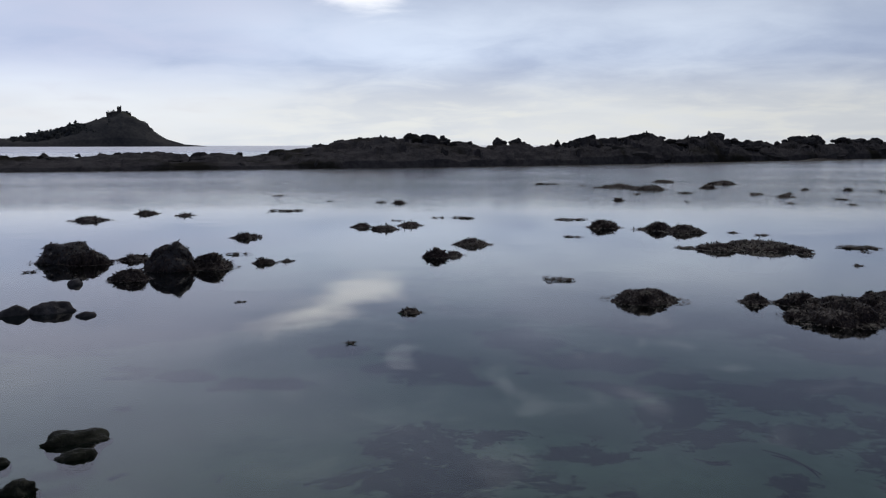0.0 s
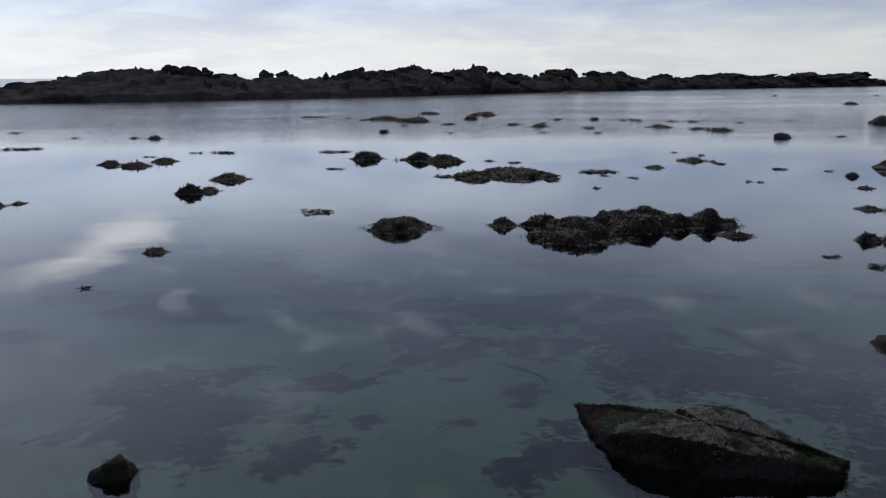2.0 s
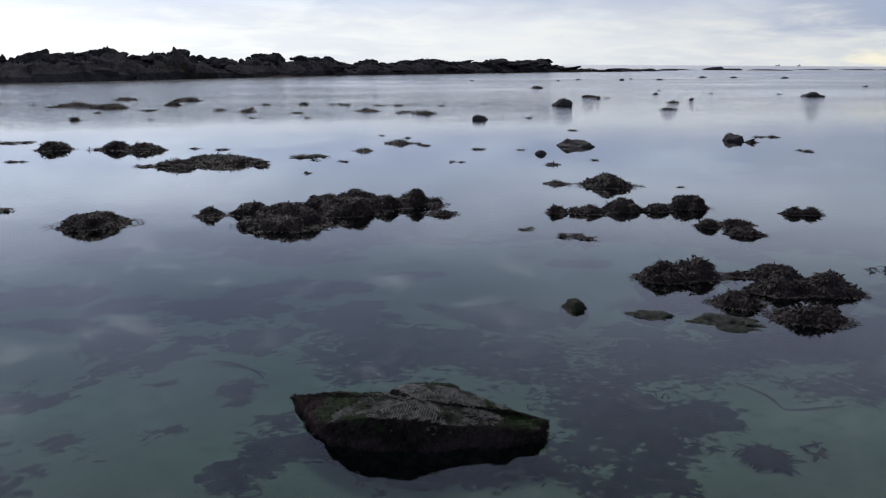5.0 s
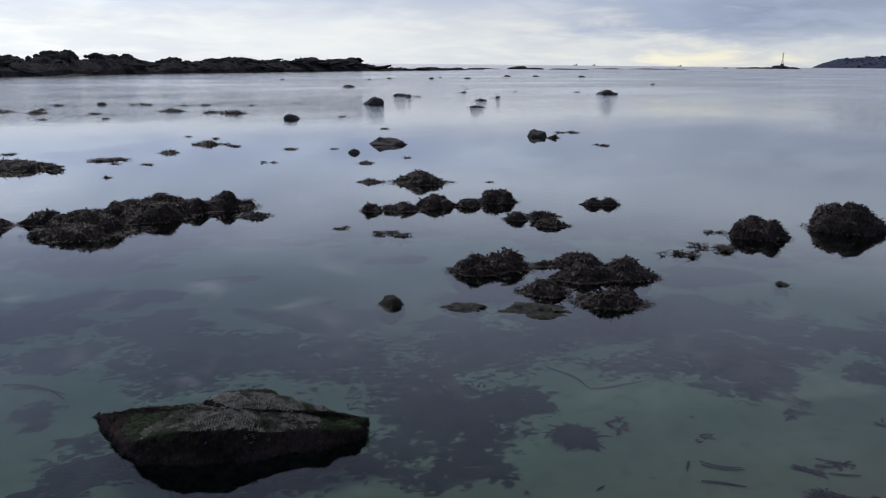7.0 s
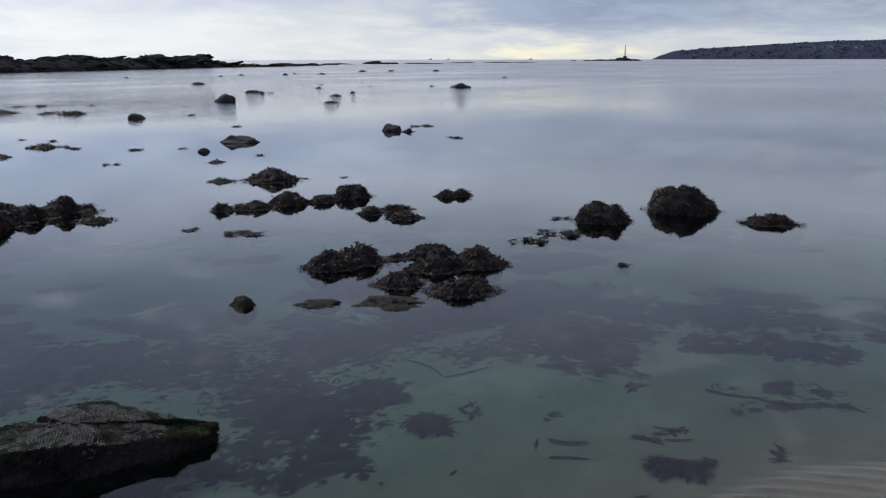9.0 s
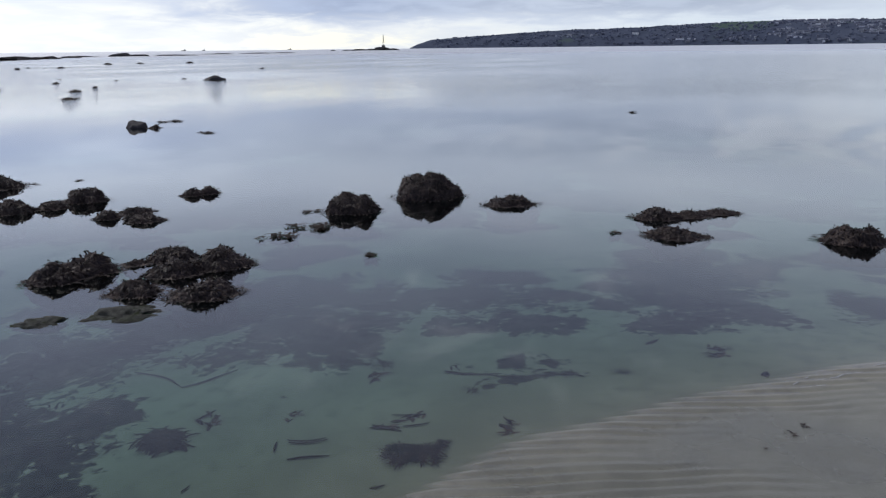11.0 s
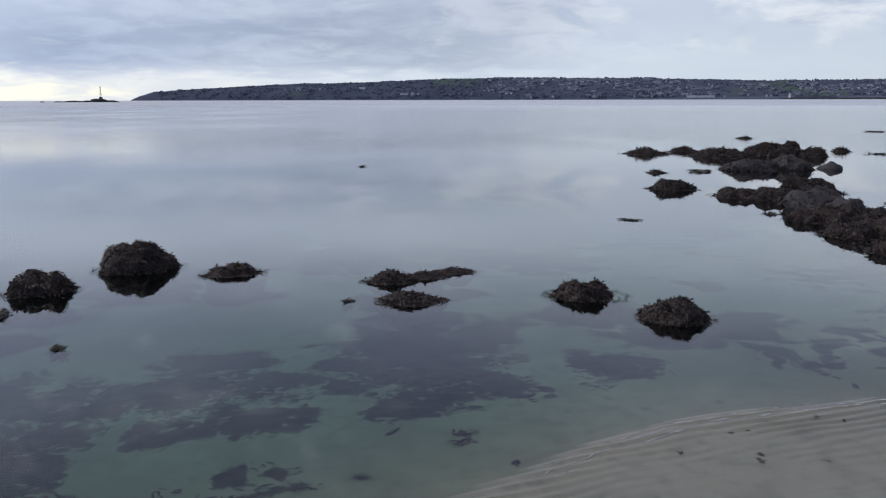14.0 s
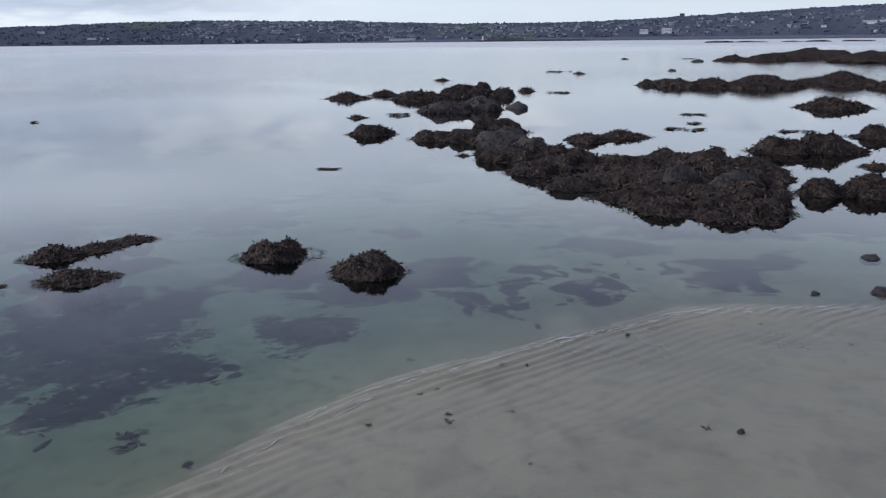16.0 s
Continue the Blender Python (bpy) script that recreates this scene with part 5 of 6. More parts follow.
algae_stone((-1.93, 4.41, 0.20, 0.14, 0.045, 27))
algae_stone((-1.98, 3.94, 0.17, 0.13, 0.061, 30))
algae_stone((-0.14, 3.64, 0.21, 0.16, 0.092, 9))
algae_stone((-2.27, 4.29, 0.09, 0.07, 0.036, 31))
weed_rock((-8.43, 18.62, 0.84, 0.64, 0.081, 25))
weed_rock((-7.93, 20.55, 0.50, 0.37, 0.081, 22))
weed_rock((-6.76, 19.99, 0.40, 0.29, 0.064, 19))
floating_weed((-4.71, 21.53, 0.95, 0.72, 0.059, 13))
floating_weed((-6.46, 27.87, 0.46, 0.34, 0.048, 14))
floating_weed((-2.72, 24.70, 0.38, 0.29, 0.066, 7))
weed_rock((-2.04, 24.44, 0.37, 0.29, 0.082, 5))
weed_rock((-2.16, 17.28, 0.40, 0.29, 0.081, 8))
weed_rock((-1.63, 16.86, 0.57, 0.43, 0.073, 6))
weed_rock((-1.21, 17.64, 0.49, 0.37, 0.083, 5))
floating_weed((-0.71, 19.51, 0.26, 0.20, 0.033, 3), (-0.06, 19.50, 0.65, 0.48, 0.058, 1))
weed_rock((-0.40, 12.65, 0.38, 0.29, 0.143, 3), (-0.15, 12.84, 0.30, 0.23, 0.068, 2))
weed_rock((0.12, 14.26, 0.62, 0.47, 0.104, 1))
weed_rock((-0.44, 8.41, 0.21, 0.15, 0.047, 5))
floating_weed((-0.82, 7.08, 0.11, 0.08, 0.011, 9))
floating_weed((-2.31, 8.92, 0.10, 0.07, 0.012, 16))
weed_rock((2.02, 9.17, 0.85, 0.64, 0.138, -11))
floating_weed((1.22, 10.53, 0.45, 0.34, 0.070, -5))
weed_rock((3.16, 9.08, 0.33, 0.25, 0.098, -16))
weed_rock((3.62, 8.98, 0.57, 0.43, 0.133, -19), (3.70, 8.20, 1.09, 0.82, 0.205, -22), (4.48, 8.64, 1.05, 0.78, 0.184, -25), (4.80, 8.87, 0.70, 0.53, 0.195, -26), (5.38, 8.65, 0.78, 0.59, 0.193, -30), (5.35, 7.97, 0.38, 0.28, 0.043, -32), (3.91, 8.61, 0.60, 0.45, 0.144, -22), (4.98, 8.60, 0.50, 0.38, 0.151, -28))
weed_rock((2.77, 17.31, 0.67, 0.50, 0.163, -8))
weed_rock((3.72, 16.86, 0.89, 0.67, 0.165, -12), (4.19, 16.45, 0.74, 0.55, 0.145, -14))
weed_rock((4.05, 13.67, 0.73, 0.55, 0.108, -16), (4.74, 13.89, 1.37, 1.03, 0.131, -18))
weed_rock((5.23, 13.21, 0.28, 0.21, 0.070, -21))
floating_weed((3.50, 13.88, 0.49, 0.37, 0.048, -13))
floating_weed((2.25, 19.06, 0.83, 0.62, 0.038, -6), (1.97, 15.49, 0.40, 0.29, 0.031, -6))
floating_weed((6.39, 13.99, 0.75, 0.57, 0.056, -24))
weed_rock((5.78, 33.33, 1.75, 1.31, 0.146, -9), (6.51, 31.67, 1.28, 0.96, 0.161, -11))
weed_rock((8.42, 38.03, 1.01, 0.75, 0.117, -12))
weed_rock((10.47, 36.30, 1.36, 1.02, 0.163, -16), (9.01, 32.94, 0.59, 0.45, 0.136, -15))
weed_rock((4.44, 25.68, 0.31, 0.23, 0.087, -9))
floating_weed((3.14, 36.27, 1.21, 0.91, 0.085, -5))
weed_rock((13.63, 31.52, 0.34, 0.25, 0.101, -23))
weed_rock((13.73, 26.29, 0.88, 0.66, 0.078, -27))
weed_rock((14.73, 24.13, 0.78, 0.58, 0.084, -31))
floating_weed((14.41, 24.82, 0.60, 0.46, 0.056, -29))
floating_weed((9.69, 29.01, 0.72, 0.54, 0.080, -18))
weed_rock((9.97, 27.50, 0.61, 0.46, 0.086, -19))
floating_weed((14.62, 30.53, 0.94, 0.70, 0.122, -25))
floating_weed((11.17, 26.38, 0.68, 0.50, 0.057, -22))
floating_weed((6.35, 13.90, 0.63, 0.47, 0.035, -23))
weed_rock((7.64, 14.42, 0.33, 0.25, 0.037, -26))
weed_rock((8.98, 15.44, 0.53, 0.40, 0.064, -29))
floating_weed((9.13, 14.85, 0.36, 0.27, 0.029, -30), (9.69, 13.72, 0.39, 0.30, 0.038, -34))
floating_weed((8.20, 12.09, 0.24, 0.18, 0.029, -33))
stone((14.65, 20.89, 0.56, 0.42, 0.150, -34))
stone((22.29, 26.39, 0.84, 0.66, 0.32, -40))
weed_rock((36.33, 45.88, 0.85, 0.64, 0.136, -38))
weed_rock((29.23, 32.42, 0.92, 0.69, 0.101, -42))
stone((11.77, 13.27, 0.72, 0.60, 0.155, -41))
stone((10.20, 12.39, 0.25, 0.18, 0.078, -38))
weed_rock((9.33, 10.99, 0.20, 0.15, 0.037, -39))
weed_rock((7.96, 9.19, 0.34, 0.25, 0.038, -39))
floating_weed((14.44, 16.31, 0.40, 0.29, 0.035, -41))
weed_rock((8.45, 8.71, 0.87, 0.66, 0.162, -43))
weed_rock((6.48, 7.39, 0.23, 0.17, 0.087, -40), (6.78, 7.24, 0.46, 0.35, 0.091, -42), (7.25, 7.16, 0.48, 0.36, 0.141, -44), (7.54, 6.91, 0.32, 0.24, 0.089, -46), (8.02, 6.91, 0.50, 0.38, 0.150, -48))
weed_rock((7.29, 5.98, 0.29, 0.22, 0.082, -50))
weed_rock((7.62, 5.92, 0.37, 0.28, 0.060, -51), (7.29, 5.54, 0.37, 0.28, 0.074, -52))
floating_weed((5.62, 6.81, 0.18, 0.14, 0.022, -38), (5.80, 6.25, 0.39, 0.30, 0.042, -41))
weed_rock((5.32, 4.69, 0.46, 0.35, 0.137, -47), (5.56, 4.64, 0.50, 0.37, 0.147, -49))
weed_rock((5.24, 3.94, 0.38, 0.29, 0.097, -52))
weed_rock((6.10, 4.29, 0.43, 0.32, 0.096, -54), (5.74, 3.99, 0.42, 0.32, 0.117, -54), (6.06, 3.84, 0.55, 0.41, 0.127, -57))
weed_rock((5.35, 3.47, 0.52, 0.39, 0.092, -56))
weed_rock((5.86, 4.46, 0.19, 0.14, 0.038, -52))
algae_stone((4.21, 4.43, 0.19, 0.15, 0.064, -41))
slab((4.52, 4.03, 0.33, 0.24, 0.043, -46))
slab((4.83, 3.70, 0.51, 0.38, 0.067, -51))
weed_rock((8.68, 6.01, 0.26, 0.19, 0.083, -55), (8.84, 5.90, 0.25, 0.19, 0.087, -56))
stone((41.0, 28.5, 1.35, 1.05, 0.26, -55))
stone((15.61, 12.58, 0.44, 0.33, 0.168, -51))
weed_rock((15.63, 12.12, 0.23, 0.17, 0.064, -52))
floating_weed((17.10, 12.89, 0.57, 0.43, 0.048, -53))
weed_rock((36.51, 46.08, 0.93, 0.69, 0.155, -38))
weed_rock((24.13, 22.51, 0.56, 0.42, 0.075, -47))
weed_rock((87.82, 77.17, 1.39, 1.05, 0.194, -49))
weed_rock((60.52, 69.68, 0.74, 0.55, 0.123, -41))
weed_rock((92.16, 75.75, 1.10, 0.83, 0.159, -50))
weed_rock((35.76, 34.51, 0.36, 0.27, 0.082, -46))
weed_rock((29.10, 32.57, 0.57, 0.43, 0.115, -41))
weed_rock((95.39, 70.55, 1.02, 0.77, 0.197, -53))
weed_rock((8.34, 3.85, 0.60, 0.45, 0.192, -63))
floating_weed((7.06, 3.93, 0.34, 0.26, 0.059, -58), (7.48, 3.85, 0.46, 0.35, 0.072, -60), (8.20, 4.22, 0.19, 0.14, 0.028, -60))
weed_rock((9.35, 3.40, 0.80, 0.60, 0.276, -68))
weed_rock((9.19, 2.42, 0.60, 0.45, 0.090, -74))
weed_rock((8.90, 0.89, 0.50, 0.37, 0.100, -84), (9.11, 0.59, 0.40, 0.30, 0.058, -86), (9.32, 0.34, 0.36, 0.27, 0.040, -88))
weed_rock((8.13, 0.66, 0.54, 0.40, 0.078, -85))
floating_weed((8.10, 1.20, 0.10, 0.07, 0.020, -81), (6.72, 2.86, 0.17, 0.13, 0.022, -64))
weed_rock((8.39, -0.78, 0.66, 0.50, 0.131, -97))
weed_rock((7.65, -1.35, 0.52, 0.45, 0.162, -103))
floating_weed((22.01, 3.01, 0.34, 0.25, 0.058, -82))
weed_rock((27.10, -4.75, 1.42, 1.07, 0.188, -100))
weed_rock((28.29, -6.11, 1.00, 0.75, 0.162, -103))
weed_rock((25.75, -6.58, 1.65, 1.24, 0.281, -105), (26.19, -8.09, 1.71, 1.28, 0.392, -108), (27.55, -9.17, 0.94, 0.71, 0.381, -109), (25.98, -9.21, 0.89, 0.67, 0.274, -110))
bare_rock((21.27, -6.04, 1.42, 1.06, 0.250, -107), (21.50, -7.06, 1.21, 0.90, 0.347, -109))
stone((21.57, -8.02, 0.58, 0.44, 0.177, -112))
weed_rock((20.45, -3.76, 0.43, 0.32, 0.063, -101))
weed_rock((16.96, -3.34, 0.90, 0.68, 0.185, -102))
floating_weed((20.64, -4.88, 0.77, 0.58, 0.117, -104))
weed_rock((15.84, -4.22, 0.90, 0.90, 0.150, -106), (15.47, -4.72, 1.00, 0.80, 0.200, -108), (14.88, -5.10, 1.00, 1.00, 0.260, -111), (16.33, -5.53, 1.20, 0.80, 0.300, -110), (12.84, -4.68, 1.00, 0.90, 0.240, -112), (11.91, -4.85, 1.10, 1.00, 0.240, -115), (10.74, -4.75, 1.20, 1.10, 0.219, -117), (10.40, -5.08, 1.20, 1.20, 0.249, -120), (9.63, -4.58, 0.90, 0.70, 0.140, -119), (9.93, -5.30, 1.29, 1.20, 0.279, -122), (8.95, -4.69, 1.00, 0.70, 0.139, -122), (9.06, -5.28, 1.09, 0.90, 0.259, -125), (8.48, -4.94, 0.80, 0.50, 0.129, -126), (10.69, -6.16, 1.29, 1.29, 0.378, -124), (9.53, -5.88, 0.89, 0.80, 0.258, -127), (11.47, -6.09, 1.19, 1.00, 0.259, -122), (11.94, -5.53, 1.20, 0.90, 0.150, -118), (8.57, -5.35, 0.60, 0.50, 0.159, -128), (13.27, -5.29, 1.10, 0.80, 0.160, -114), (12.91, -4.34, 0.70, 0.60, 0.180, -111), (11.67, -4.36, 0.80, 0.70, 0.180, -113), (10.51, -4.33, 0.80, 0.60, 0.140, -116), (10.40, -6.58, 0.89, 0.79, 0.248, -127), (9.47, -6.06, 0.60, 0.60, 0.219, -128))
bank_boulder((14.35, -4.88, 0.99, 0.79, 0.330, -109))
bank_boulder((9.23, -5.41, 0.67, 0.54, 0.330, -120))
bank_boulder((9.82, -5.32, 0.58, 0.46, 0.370, -118))
bank_boulder((13.39, -4.98, 0.67, 0.54, 0.270, -110))
weed_rock((14.76, -6.58, 0.77, 0.58, 0.116, -116), (14.89, -7.32, 0.90, 0.67, 0.123, -119), (14.41, -6.35, 0.47, 0.35, 0.122, -116))
weed_rock((8.78, -5.69, 0.34, 0.25, 0.195, -128))
weed_rock((12.31, -8.45, 0.93, 0.70, 0.245, -128), (12.16, -9.14, 1.09, 0.81, 0.282, -131))
weed_rock((9.23, -6.61, 0.60, 0.45, 0.186, -131), (9.02, -7.04, 0.80, 0.59, 0.225, -134))
weed_rock((13.33, -11.13, 0.87, 0.65, 0.206, -134))
weed_rock((10.55, -8.63, 0.50, 0.37, 0.065, -134))
floating_weed((15.54, -8.95, 0.76, 0.57, 0.055, -123), (18.35, -10.88, 0.69, 0.51, 0.040, -123), (16.52, -9.74, 0.49, 0.37, 0.047, -123))
weed_rock((29.89, -16.34, 0.90, 0.68, 0.237, -120), (28.21, -17.18, 3.14, 2.36, 0.314, -123), (26.96, -18.80, 3.54, 2.66, 0.417, -127), (27.26, -22.44, 3.61, 2.70, 0.485, -131), (24.36, -22.80, 2.99, 2.23, 0.479, -135))
weed_rock((18.72, -14.94, 1.76, 1.33, 0.246, -131))
weed_rock((57.18, -39.10, 3.07, 2.30, 0.541, -125), (54.30, -40.31, 4.85, 3.64, 0.661, -127), (56.98, -46.38, 6.24, 4.68, 0.959, -130), (48.24, -44.23, 6.83, 5.12, 0.854, -134))
stone((56.84, -35.91, 1.05, 0.78, 0.240, -123))
floating_weed((66.01, -40.97, 1.42, 1.07, 0.152, -122))
stone((42.13, -24.81, 0.60, 0.44, 0.126, -121))
weed_rock((37.19, -10.72, 0.72, 0.53, 0.086, -107))
weed_rock((28.23, -10.96, 0.55, 0.41, 0.124, -112))
floating_weed((27.09, -11.57, 0.83, 0.62, 0.074, -114), (44.31, -19.34, 1.43, 1.07, 0.093, -114))
weed_rock((40.92, -18.95, 0.64, 0.48, 0.087, -116))
weed_rock((68.17, -36.23, 0.65, 0.49, 0.126, -119))
floating_weed((12.91, -1.91, 0.37, 0.28, 0.030, -99))
floating_weed((14.49, -10.51, 0.66, 0.49, 0.049, -129))
weed_rock((8.12, -5.08, 0.15, 0.11, 0.037, -128))
stone((6.86, -5.05, 0.15, 0.11, 0.033, -134))
stone((6.10, -4.43, 0.13, 0.10, 0.048, -135))
stone((6.22, -4.02, 0.06, 0.05, 0.019, -131))
weed_rock((9.30, 28.42, 0.30, 0.22, 0.039, -17))
weed_rock((10.65, 29.09, 0.31, 0.23, 0.051, -20))
weed_rock((12.16, 31.70, 0.38, 0.29, 0.056, -20))
weed_rock((16.52, 29.11, 0.35, 0.26, 0.055, -29))
weed_rock((5.46, 11.87, 0.08, 0.06, 0.017, -23))
floating_weed((-1.63, 18.81, 0.22, 0.17, 0.019, 6))
floating_weed((4.38, 35.27, 0.29, 0.21, 0.059, -6))
floating_weed((4.95, 33.14, 0.55, 0.41, 0.045, -8))
floating_weed((5.47, 28.92, 0.42, 0.32, 0.058, -10))
floating_weed((7.33, 29.57, 0.81, 0.60, 0.070, -13))
floating_weed((6.34, 25.06, 0.20, 0.16, 0.042, -13))
floating_weed((9.01, 24.45, 0.26, 0.19, 0.035, -20))
floating_weed((10.51, 23.91, 0.34, 0.26, 0.051, -23))
floating_weed((15.21, 31.35, 0.29, 0.22, 0.046, -25))
floating_weed((15.97, 29.43, 0.55, 0.42, 0.044, -28))
floating_weed((14.79, 25.35, 0.67, 0.51, 0.058, -30))
floating_weed((17.91, 28.22, 0.37, 0.28, 0.045, -32))
floating_weed((20.41, 28.92, 0.35, 0.26, 0.046, -35))
floating_weed((9.67, 16.52, 0.28, 0.21, 0.031, -30))
floating_weed((9.30, 15.20, 0.20, 0.15, 0.035, -31))
floating_weed((9.53, 17.29, 0.13, 0.09, 0.026, -28))
floating_weed((6.25, 13.42, 0.14, 0.11, 0.020, -24))
floating_weed((6.57, 13.04, 0.24, 0.17, 0.019, -26))
floating_weed((5.02, 16.26, 0.28, 0.21, 0.028, -16))
floating_weed((5.51, 15.89, 0.33, 0.25, 0.033, -18))
floating_weed((-4.28, 25.07, 0.31, 0.22, 0.025, 11))
weed_rock((55.21, 66.57, 0.40, 0.30, 0.086, -39))
weed_rock((64.05, 66.92, 0.55, 0.41, 0.154, -44))
weed_rock((69.62, 67.01, 1.15, 0.86, 0.129, -46))
weed_rock((28.63, 26.51, 0.51, 0.38, 0.076, -47))
weed_rock((31.71, 28.30, 0.22, 0.17, 0.084, -48))
weed_rock((28.01, 30.60, 0.24, 0.18, 0.055, -42))
weed_rock((65.66, 40.94, 0.51, 0.39, 0.077, -58))
weed_rock((35.97, 90.84, 3.56, 2.67, 0.227, -21))
weed_rock((46.20, 68.36, 0.55, 0.41, 0.082, -34))
weed_rock((70.01, 71.72, 0.40, 0.30, 0.100, -44))
floating_weed((40.83, 39.20, 0.37, 0.28, 0.056, -46))
floating_weed((39.76, 34.30, 0.45, 0.34, 0.069, -49))
floating_weed((29.53, 31.70, 0.37, 0.27, 0.043, -43))
floating_weed((10.44, 11.11, 0.19, 0.15, 0.019, -42))
floating_weed((10.34, 13.16, 0.16, 0.12, 0.021, -37))
floating_weed((42.47, 31.45, 0.52, 0.39, 0.069, -53))
floating_weed((15.03, 10.42, 0.23, 0.18, 0.023, -55))
floating_weed((16.56, 20.89, 0.35, 0.27, 0.017, -38))
floating_weed((9.21, 8.12, 0.12, 0.09, 0.012, -48))
floating_weed((14.99, 10.30, 0.31, 0.24, 0.035, -54))
weed_rock((13.55, -3.99, 0.18, 0.14, 0.033, -108))


# ---- scraps on the sand ----
def scrap(x, y, size, seed):
    r = np.random.default_rng(seed)
    m = 7
    z = float(ground_height(np.array([x]), np.array([y]))[0])
    base = np.stack([r.normal(size=m) * size * 0.25, r.normal(size=m) * size * 0.25, np.full(m, 0.003)], 1)
    a = r.uniform(0, 6.28, m)
    g = np.stack([np.cos(a), np.sin(a), r.uniform(0, 0.25, m)], 1)
    v, f = ribbons(base, g, np.tile((0, 0, 1.0), (m, 1)), r.uniform(0.5, 1.0, m) * size, r.uniform(0.15, 0.3, m) * size, 0.2, 0.002)
    ob = new("seaweed_scrap", raw("seaweed_scrap", v, f, WEED, smooth=False))
    ob.location = (x, y, max(z, -0.2))
    return tagged(ob, "small dark scrap of seaweed stranded on wet sand", "seaweed", "scraps on the sand")


def weed_clump(x, y, size, turn, spread, seed, count=150):
    """A dark tuft rooted on the sand under water, its fronds fanned out over the bed."""
    r = np.random.default_rng(seed)
    count *= 4
    a = radians(turn) + r.normal(size=count) * spread
    lobe = np.array([0.75 + 0.7 * noise.noise(Vector((1.6 * math.cos(q), 1.6 * math.sin(q), seed))) for q in a])
    start = r.random(count) ** 0.6 * size * 0.8 * lobe
    px, py = start * np.cos(a) + r.normal(size=count) * size * 0.05, start * np.sin(a) + r.normal(size=count) * size * 0.05
    z = ground_height(x + px, y + py) + r.uniform(0.003, 0.016, count)
    b = a + r.normal(size=count) * 1.1
    g = np.stack([np.cos(b), np.sin(b), r.uniform(-0.03, 0.08, count)], 1)
    v, f = ribbons(np.stack([px, py, z], 1), g, np.tile((0, 0, 1.0), (count, 1)), r.uniform(0.1, 0.3, count) * size, r.uniform(0.018, 0.045, count) * size, 0.08, -9.0)
    v[:, 2] = np.minimum(v[:, 2], -0.006)
    ob = new("seaweed_clump", raw("seaweed_clump", v, f, WEED_DEEP, smooth=False))
    ob.location = (x, y, 0)
    return tagged(ob, "dark purple-brown tuft of weed rooted on pale sand under water", "seaweed", "weed tufts on the sand")


def strand(x, y, length, turn, bend, wide=0.012):
    """One long thin blade lying in a curve on the bed."""
    v, f, a = [], [], radians(turn)
    px, py, n_ = -0.5 * length * math.cos(a), -0.5 * length * math.sin(a), 14
    for i in range(n_ + 1):
        q = a + radians(bend) * (i / n_ - 0.5) + 0.25 * noise.noise(Vector((i * 0.4, x * 9, y * 9)))
        w_ = wide * (0.35 + 0.65 * math.sin(math.pi * min(i / n_ + 0.08, 1))) / 2
        z = min(float(ground_height(np.array([x + px]), np.array([y + py]))[0]) + 0.006, -0.006)
        v += [(px - math.sin(q) * w_, py + math.cos(q) * w_, z), (px, py, z + 0.004), (px + math.sin(q) * w_, py - math.cos(q) * w_, z)]
        if i:
            k = len(v)
            f += [(k - 6, k - 3, k - 2, k - 5), (k - 5, k - 2, k - 1, k - 4)]
        px, py = px + math.cos(q) * length / n_, py + math.sin(q) * length / n_
    ob = new("seaweed_strand", raw("seaweed_strand", v, f, WEED_DEEP))
    ob.location = (x, y, 0)
    return tagged(ob, "single thin dark strand of weed on the sea bed", "seaweed", "weed strands on the sand")


weed_clump(3.74, 2.50, 0.34, -163, 0.35, 5, 110)
weed_clump(3.66, 2.46, 0.2, -125, 0.12, 9, 14)
weed_clump(3.74, 1.29, 0.17, -78, 2.2, 6, 190)
weed_clump(3.78, 1.25, 0.16, -32, 0.25, 7, 30)
weed_clump(4.97, 0.62, 0.09, -2, 1.0, 10, 24)
weed_clump(5.55, 0.18, 0.11, -116, 1.2, 12, 22)
weed_clump(4.83, 1.93, 0.12, -79, 1.5, 13, 40)
weed_clump(4.58, 1.30, 0.1, -160, 0.8, 14, 18)
strand(3.79, 1.79, 0.18, -63, 50, 0.014)
strand(3.62, 1.70, 0.18, -70, -40, 0.02)
strand(3.98, 1.50, 0.16, -102, -15, 0.016)
strand(4.05, 1.39, 0.12, -58, 10, 0.014)
strand(4.14, 1.44, 0.08, -37, 10, 0.012)
strand(4.30, 3.02, 0.43, -109, -40, 0.02)
strand(4.39, 2.74, 0.35, -23, 20, 0.02)
strand(3.94, 2.44, 0.14, -12, 10, 0.02)
strand(4.10, 0.98, 0.08, -105, 10, 0.02)
strand(4.81, 1.19, 0.22, -94, 20, 0.012)
strand(3.81, 1.81, 0.18, -67, 60, 0.014)
strand(4.01, 1.52, 0.14, -90, 10, 0.014)
strand(4.16, 1.47, 0.16, -79, 10, 0.012)
strand(4.12, 0.99, 0.07, -104, 10, 0.014)
strand(4.84, 1.38, 0.32, -83, 20, 0.02)
strand(2.05, 4.94, 0.52, -73, -50, 0.02)
strand(1.61, 4.96, 0.22, -28, 15, 0.02)
strand(2.08, 4.93, 0.37, -64, -40, 0.02)
strand(6.18, -0.18, 0.13, -56, 10, 0.02)
strand(4.81, 1.44, 0.15, -93, 20, 0.02)
strand(5.54, 0.18, 0.10, -101, 10, 0.02)
strand(3.69, 1.90, 0.12, -154, 10, 0.012)
strand(3.26, 2.05, 0.06, 6, 10, 0.012)
strand(3.44, 1.30, 0.06, -51, 10, 0.012)
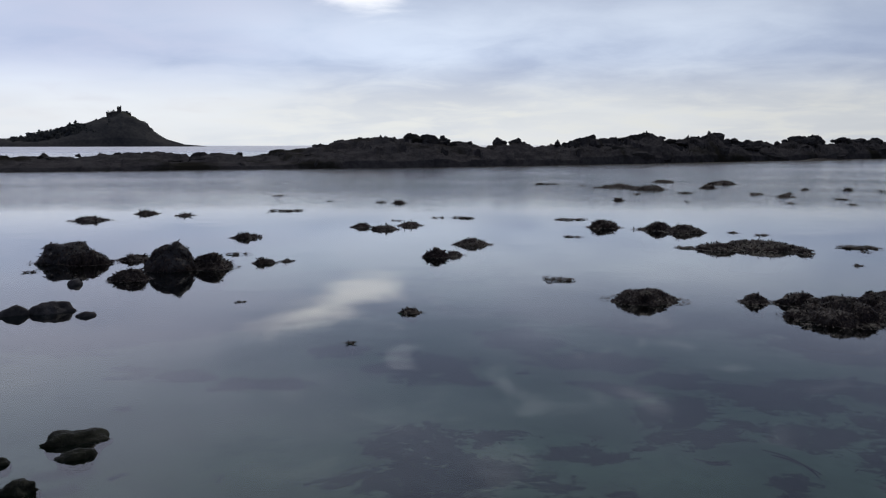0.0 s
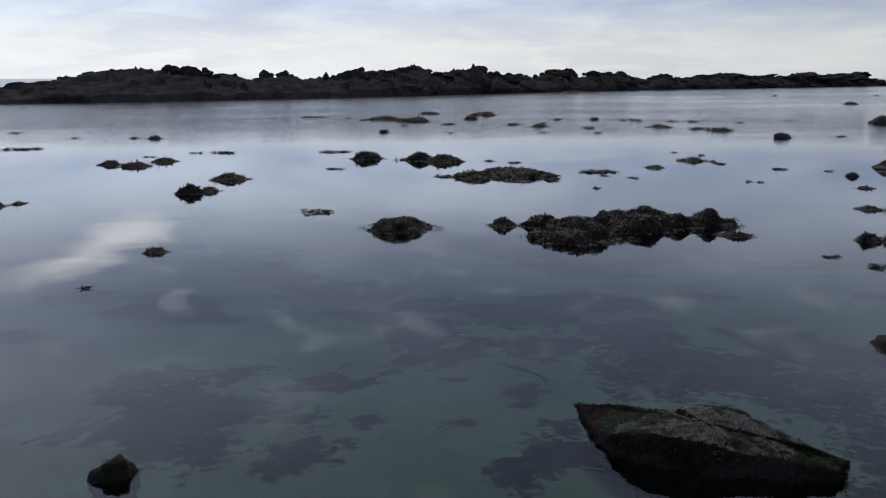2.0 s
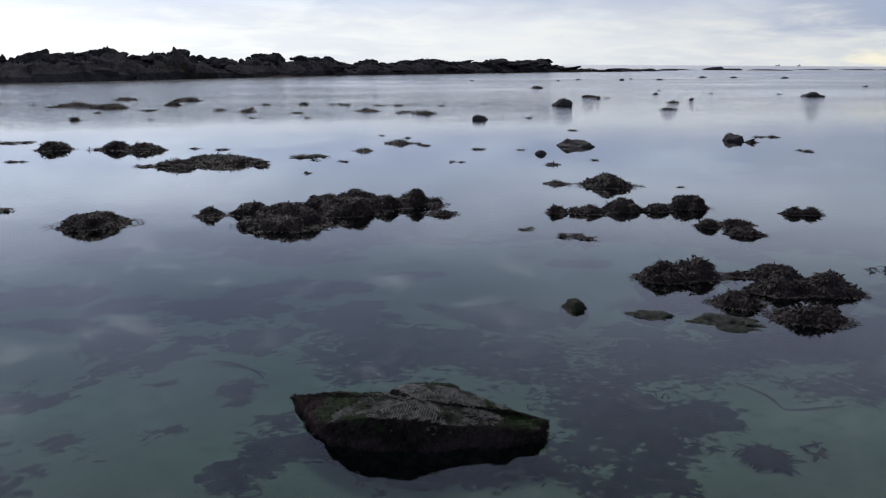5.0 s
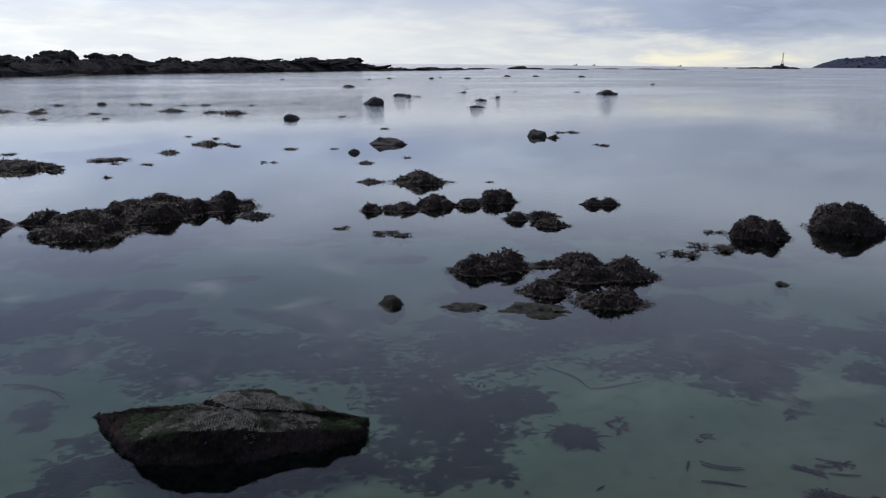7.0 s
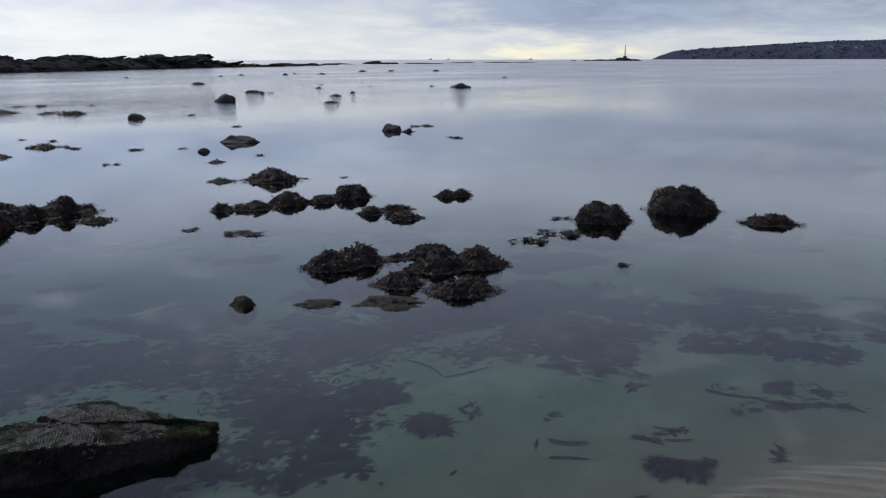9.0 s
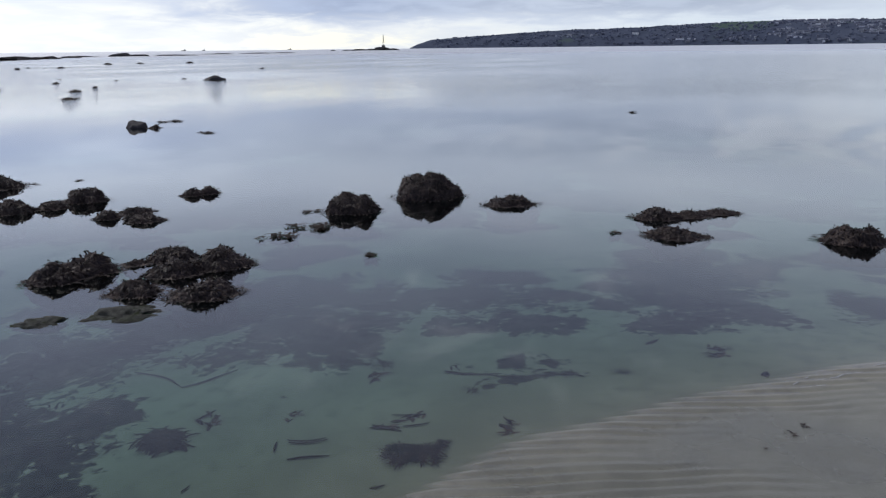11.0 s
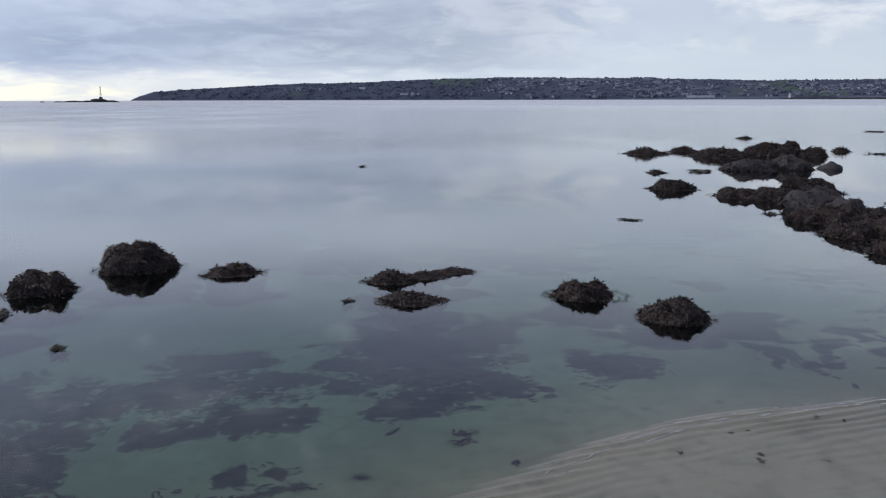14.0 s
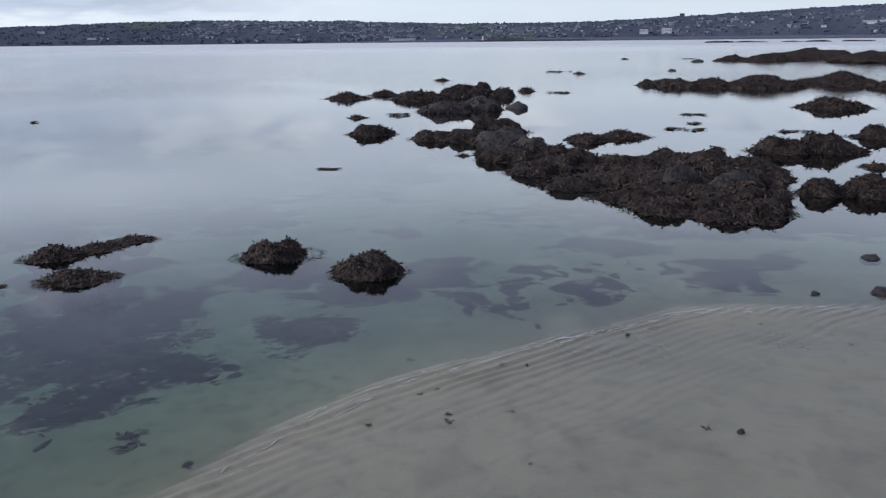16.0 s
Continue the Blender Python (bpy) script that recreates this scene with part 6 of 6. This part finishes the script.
strand(5.63, 0.54, 0.13, -28, 10, 0.03)


def pebble(x, y, size, seed):
    v, f = lump(size, size * 0.8, size * 0.35, seed * 40, 0.8, 2, seed, 3, 0.12)
    v[:, 2] += size * 0.05
    ob = new("pebble", raw("pebble", v, f, ROCK))
    ob.location = (x, y, float(ground_height(np.array([x]), np.array([y]))[0]))
    return tagged(ob, "small dark pebble on wet sand", "pebble", "pebbles on the sand")


scrap(5.08, -1.17, 0.023, 725)
scrap(5.47, -1.23, 0.023, 942)
scrap(5.43, -1.14, 0.023, 880)
scrap(5.66, -1.63, 0.023, 511)
scrap(4.64, -2.16, 0.027, 939)
scrap(5.10, -1.18, 0.023, 975)
scrap(5.10, -1.47, 0.018, 969)
scrap(5.88, -2.48, 0.023, 81)
scrap(4.33, -0.19, 0.027, 453)
scrap(4.44, -0.24, 0.023, 607)
scrap(5.17, -0.84, 0.027, 283)
scrap(5.16, -1.19, 0.027, 376)
scrap(4.16, -0.08, 0.018, 626)
scrap(4.36, -0.57, 0.023, 801)
scrap(5.98, -1.23, 0.027, 580)
scrap(4.35, -0.18, 0.027, 175)
scrap(4.46, -0.23, 0.023, 675)
scrap(5.07, -0.08, 0.023, 870)
scrap(6.21, -2.59, 0.023, 220)
scrap(5.79, -3.28, 0.023, 543)
scrap(4.59, -1.35, 0.013, 338)
scrap(5.33, -3.51, 0.018, 901)
scrap(5.55, 0.17, 0.070, 61)
scrap(5.40, 0.17, 0.070, 477)
scrap(4.16, 0.98, 0.056, 896)
scrap(4.00, 1.51, 0.084, 430)
scrap(3.88, 2.38, 0.084, 140)
scrap(4.15, 1.42, 0.070, 788)
scrap(4.05, 0.94, 0.063, 928)
scrap(3.86, 2.35, 0.070, 967)
scrap(4.69, 1.87, 0.091, 573)
scrap(4.25, 2.19, 0.027, 928)
scrap(5.45, 0.14, 0.070, 589)
scrap(5.98, -1.23, 0.027, 178)
scrap(3.03, 2.23, 0.027, 304)
scrap(4.62, 1.86, 0.070, 704)
scrap(4.06, 2.03, 0.070, 408)
pebble(4.55, -2.26, 0.045, 93)
pebble(5.86, -2.46, 0.03, 21)
pebble(5.10, -0.08, 0.05, 66)
pebble(5.61, -1.75, 0.02, 9)
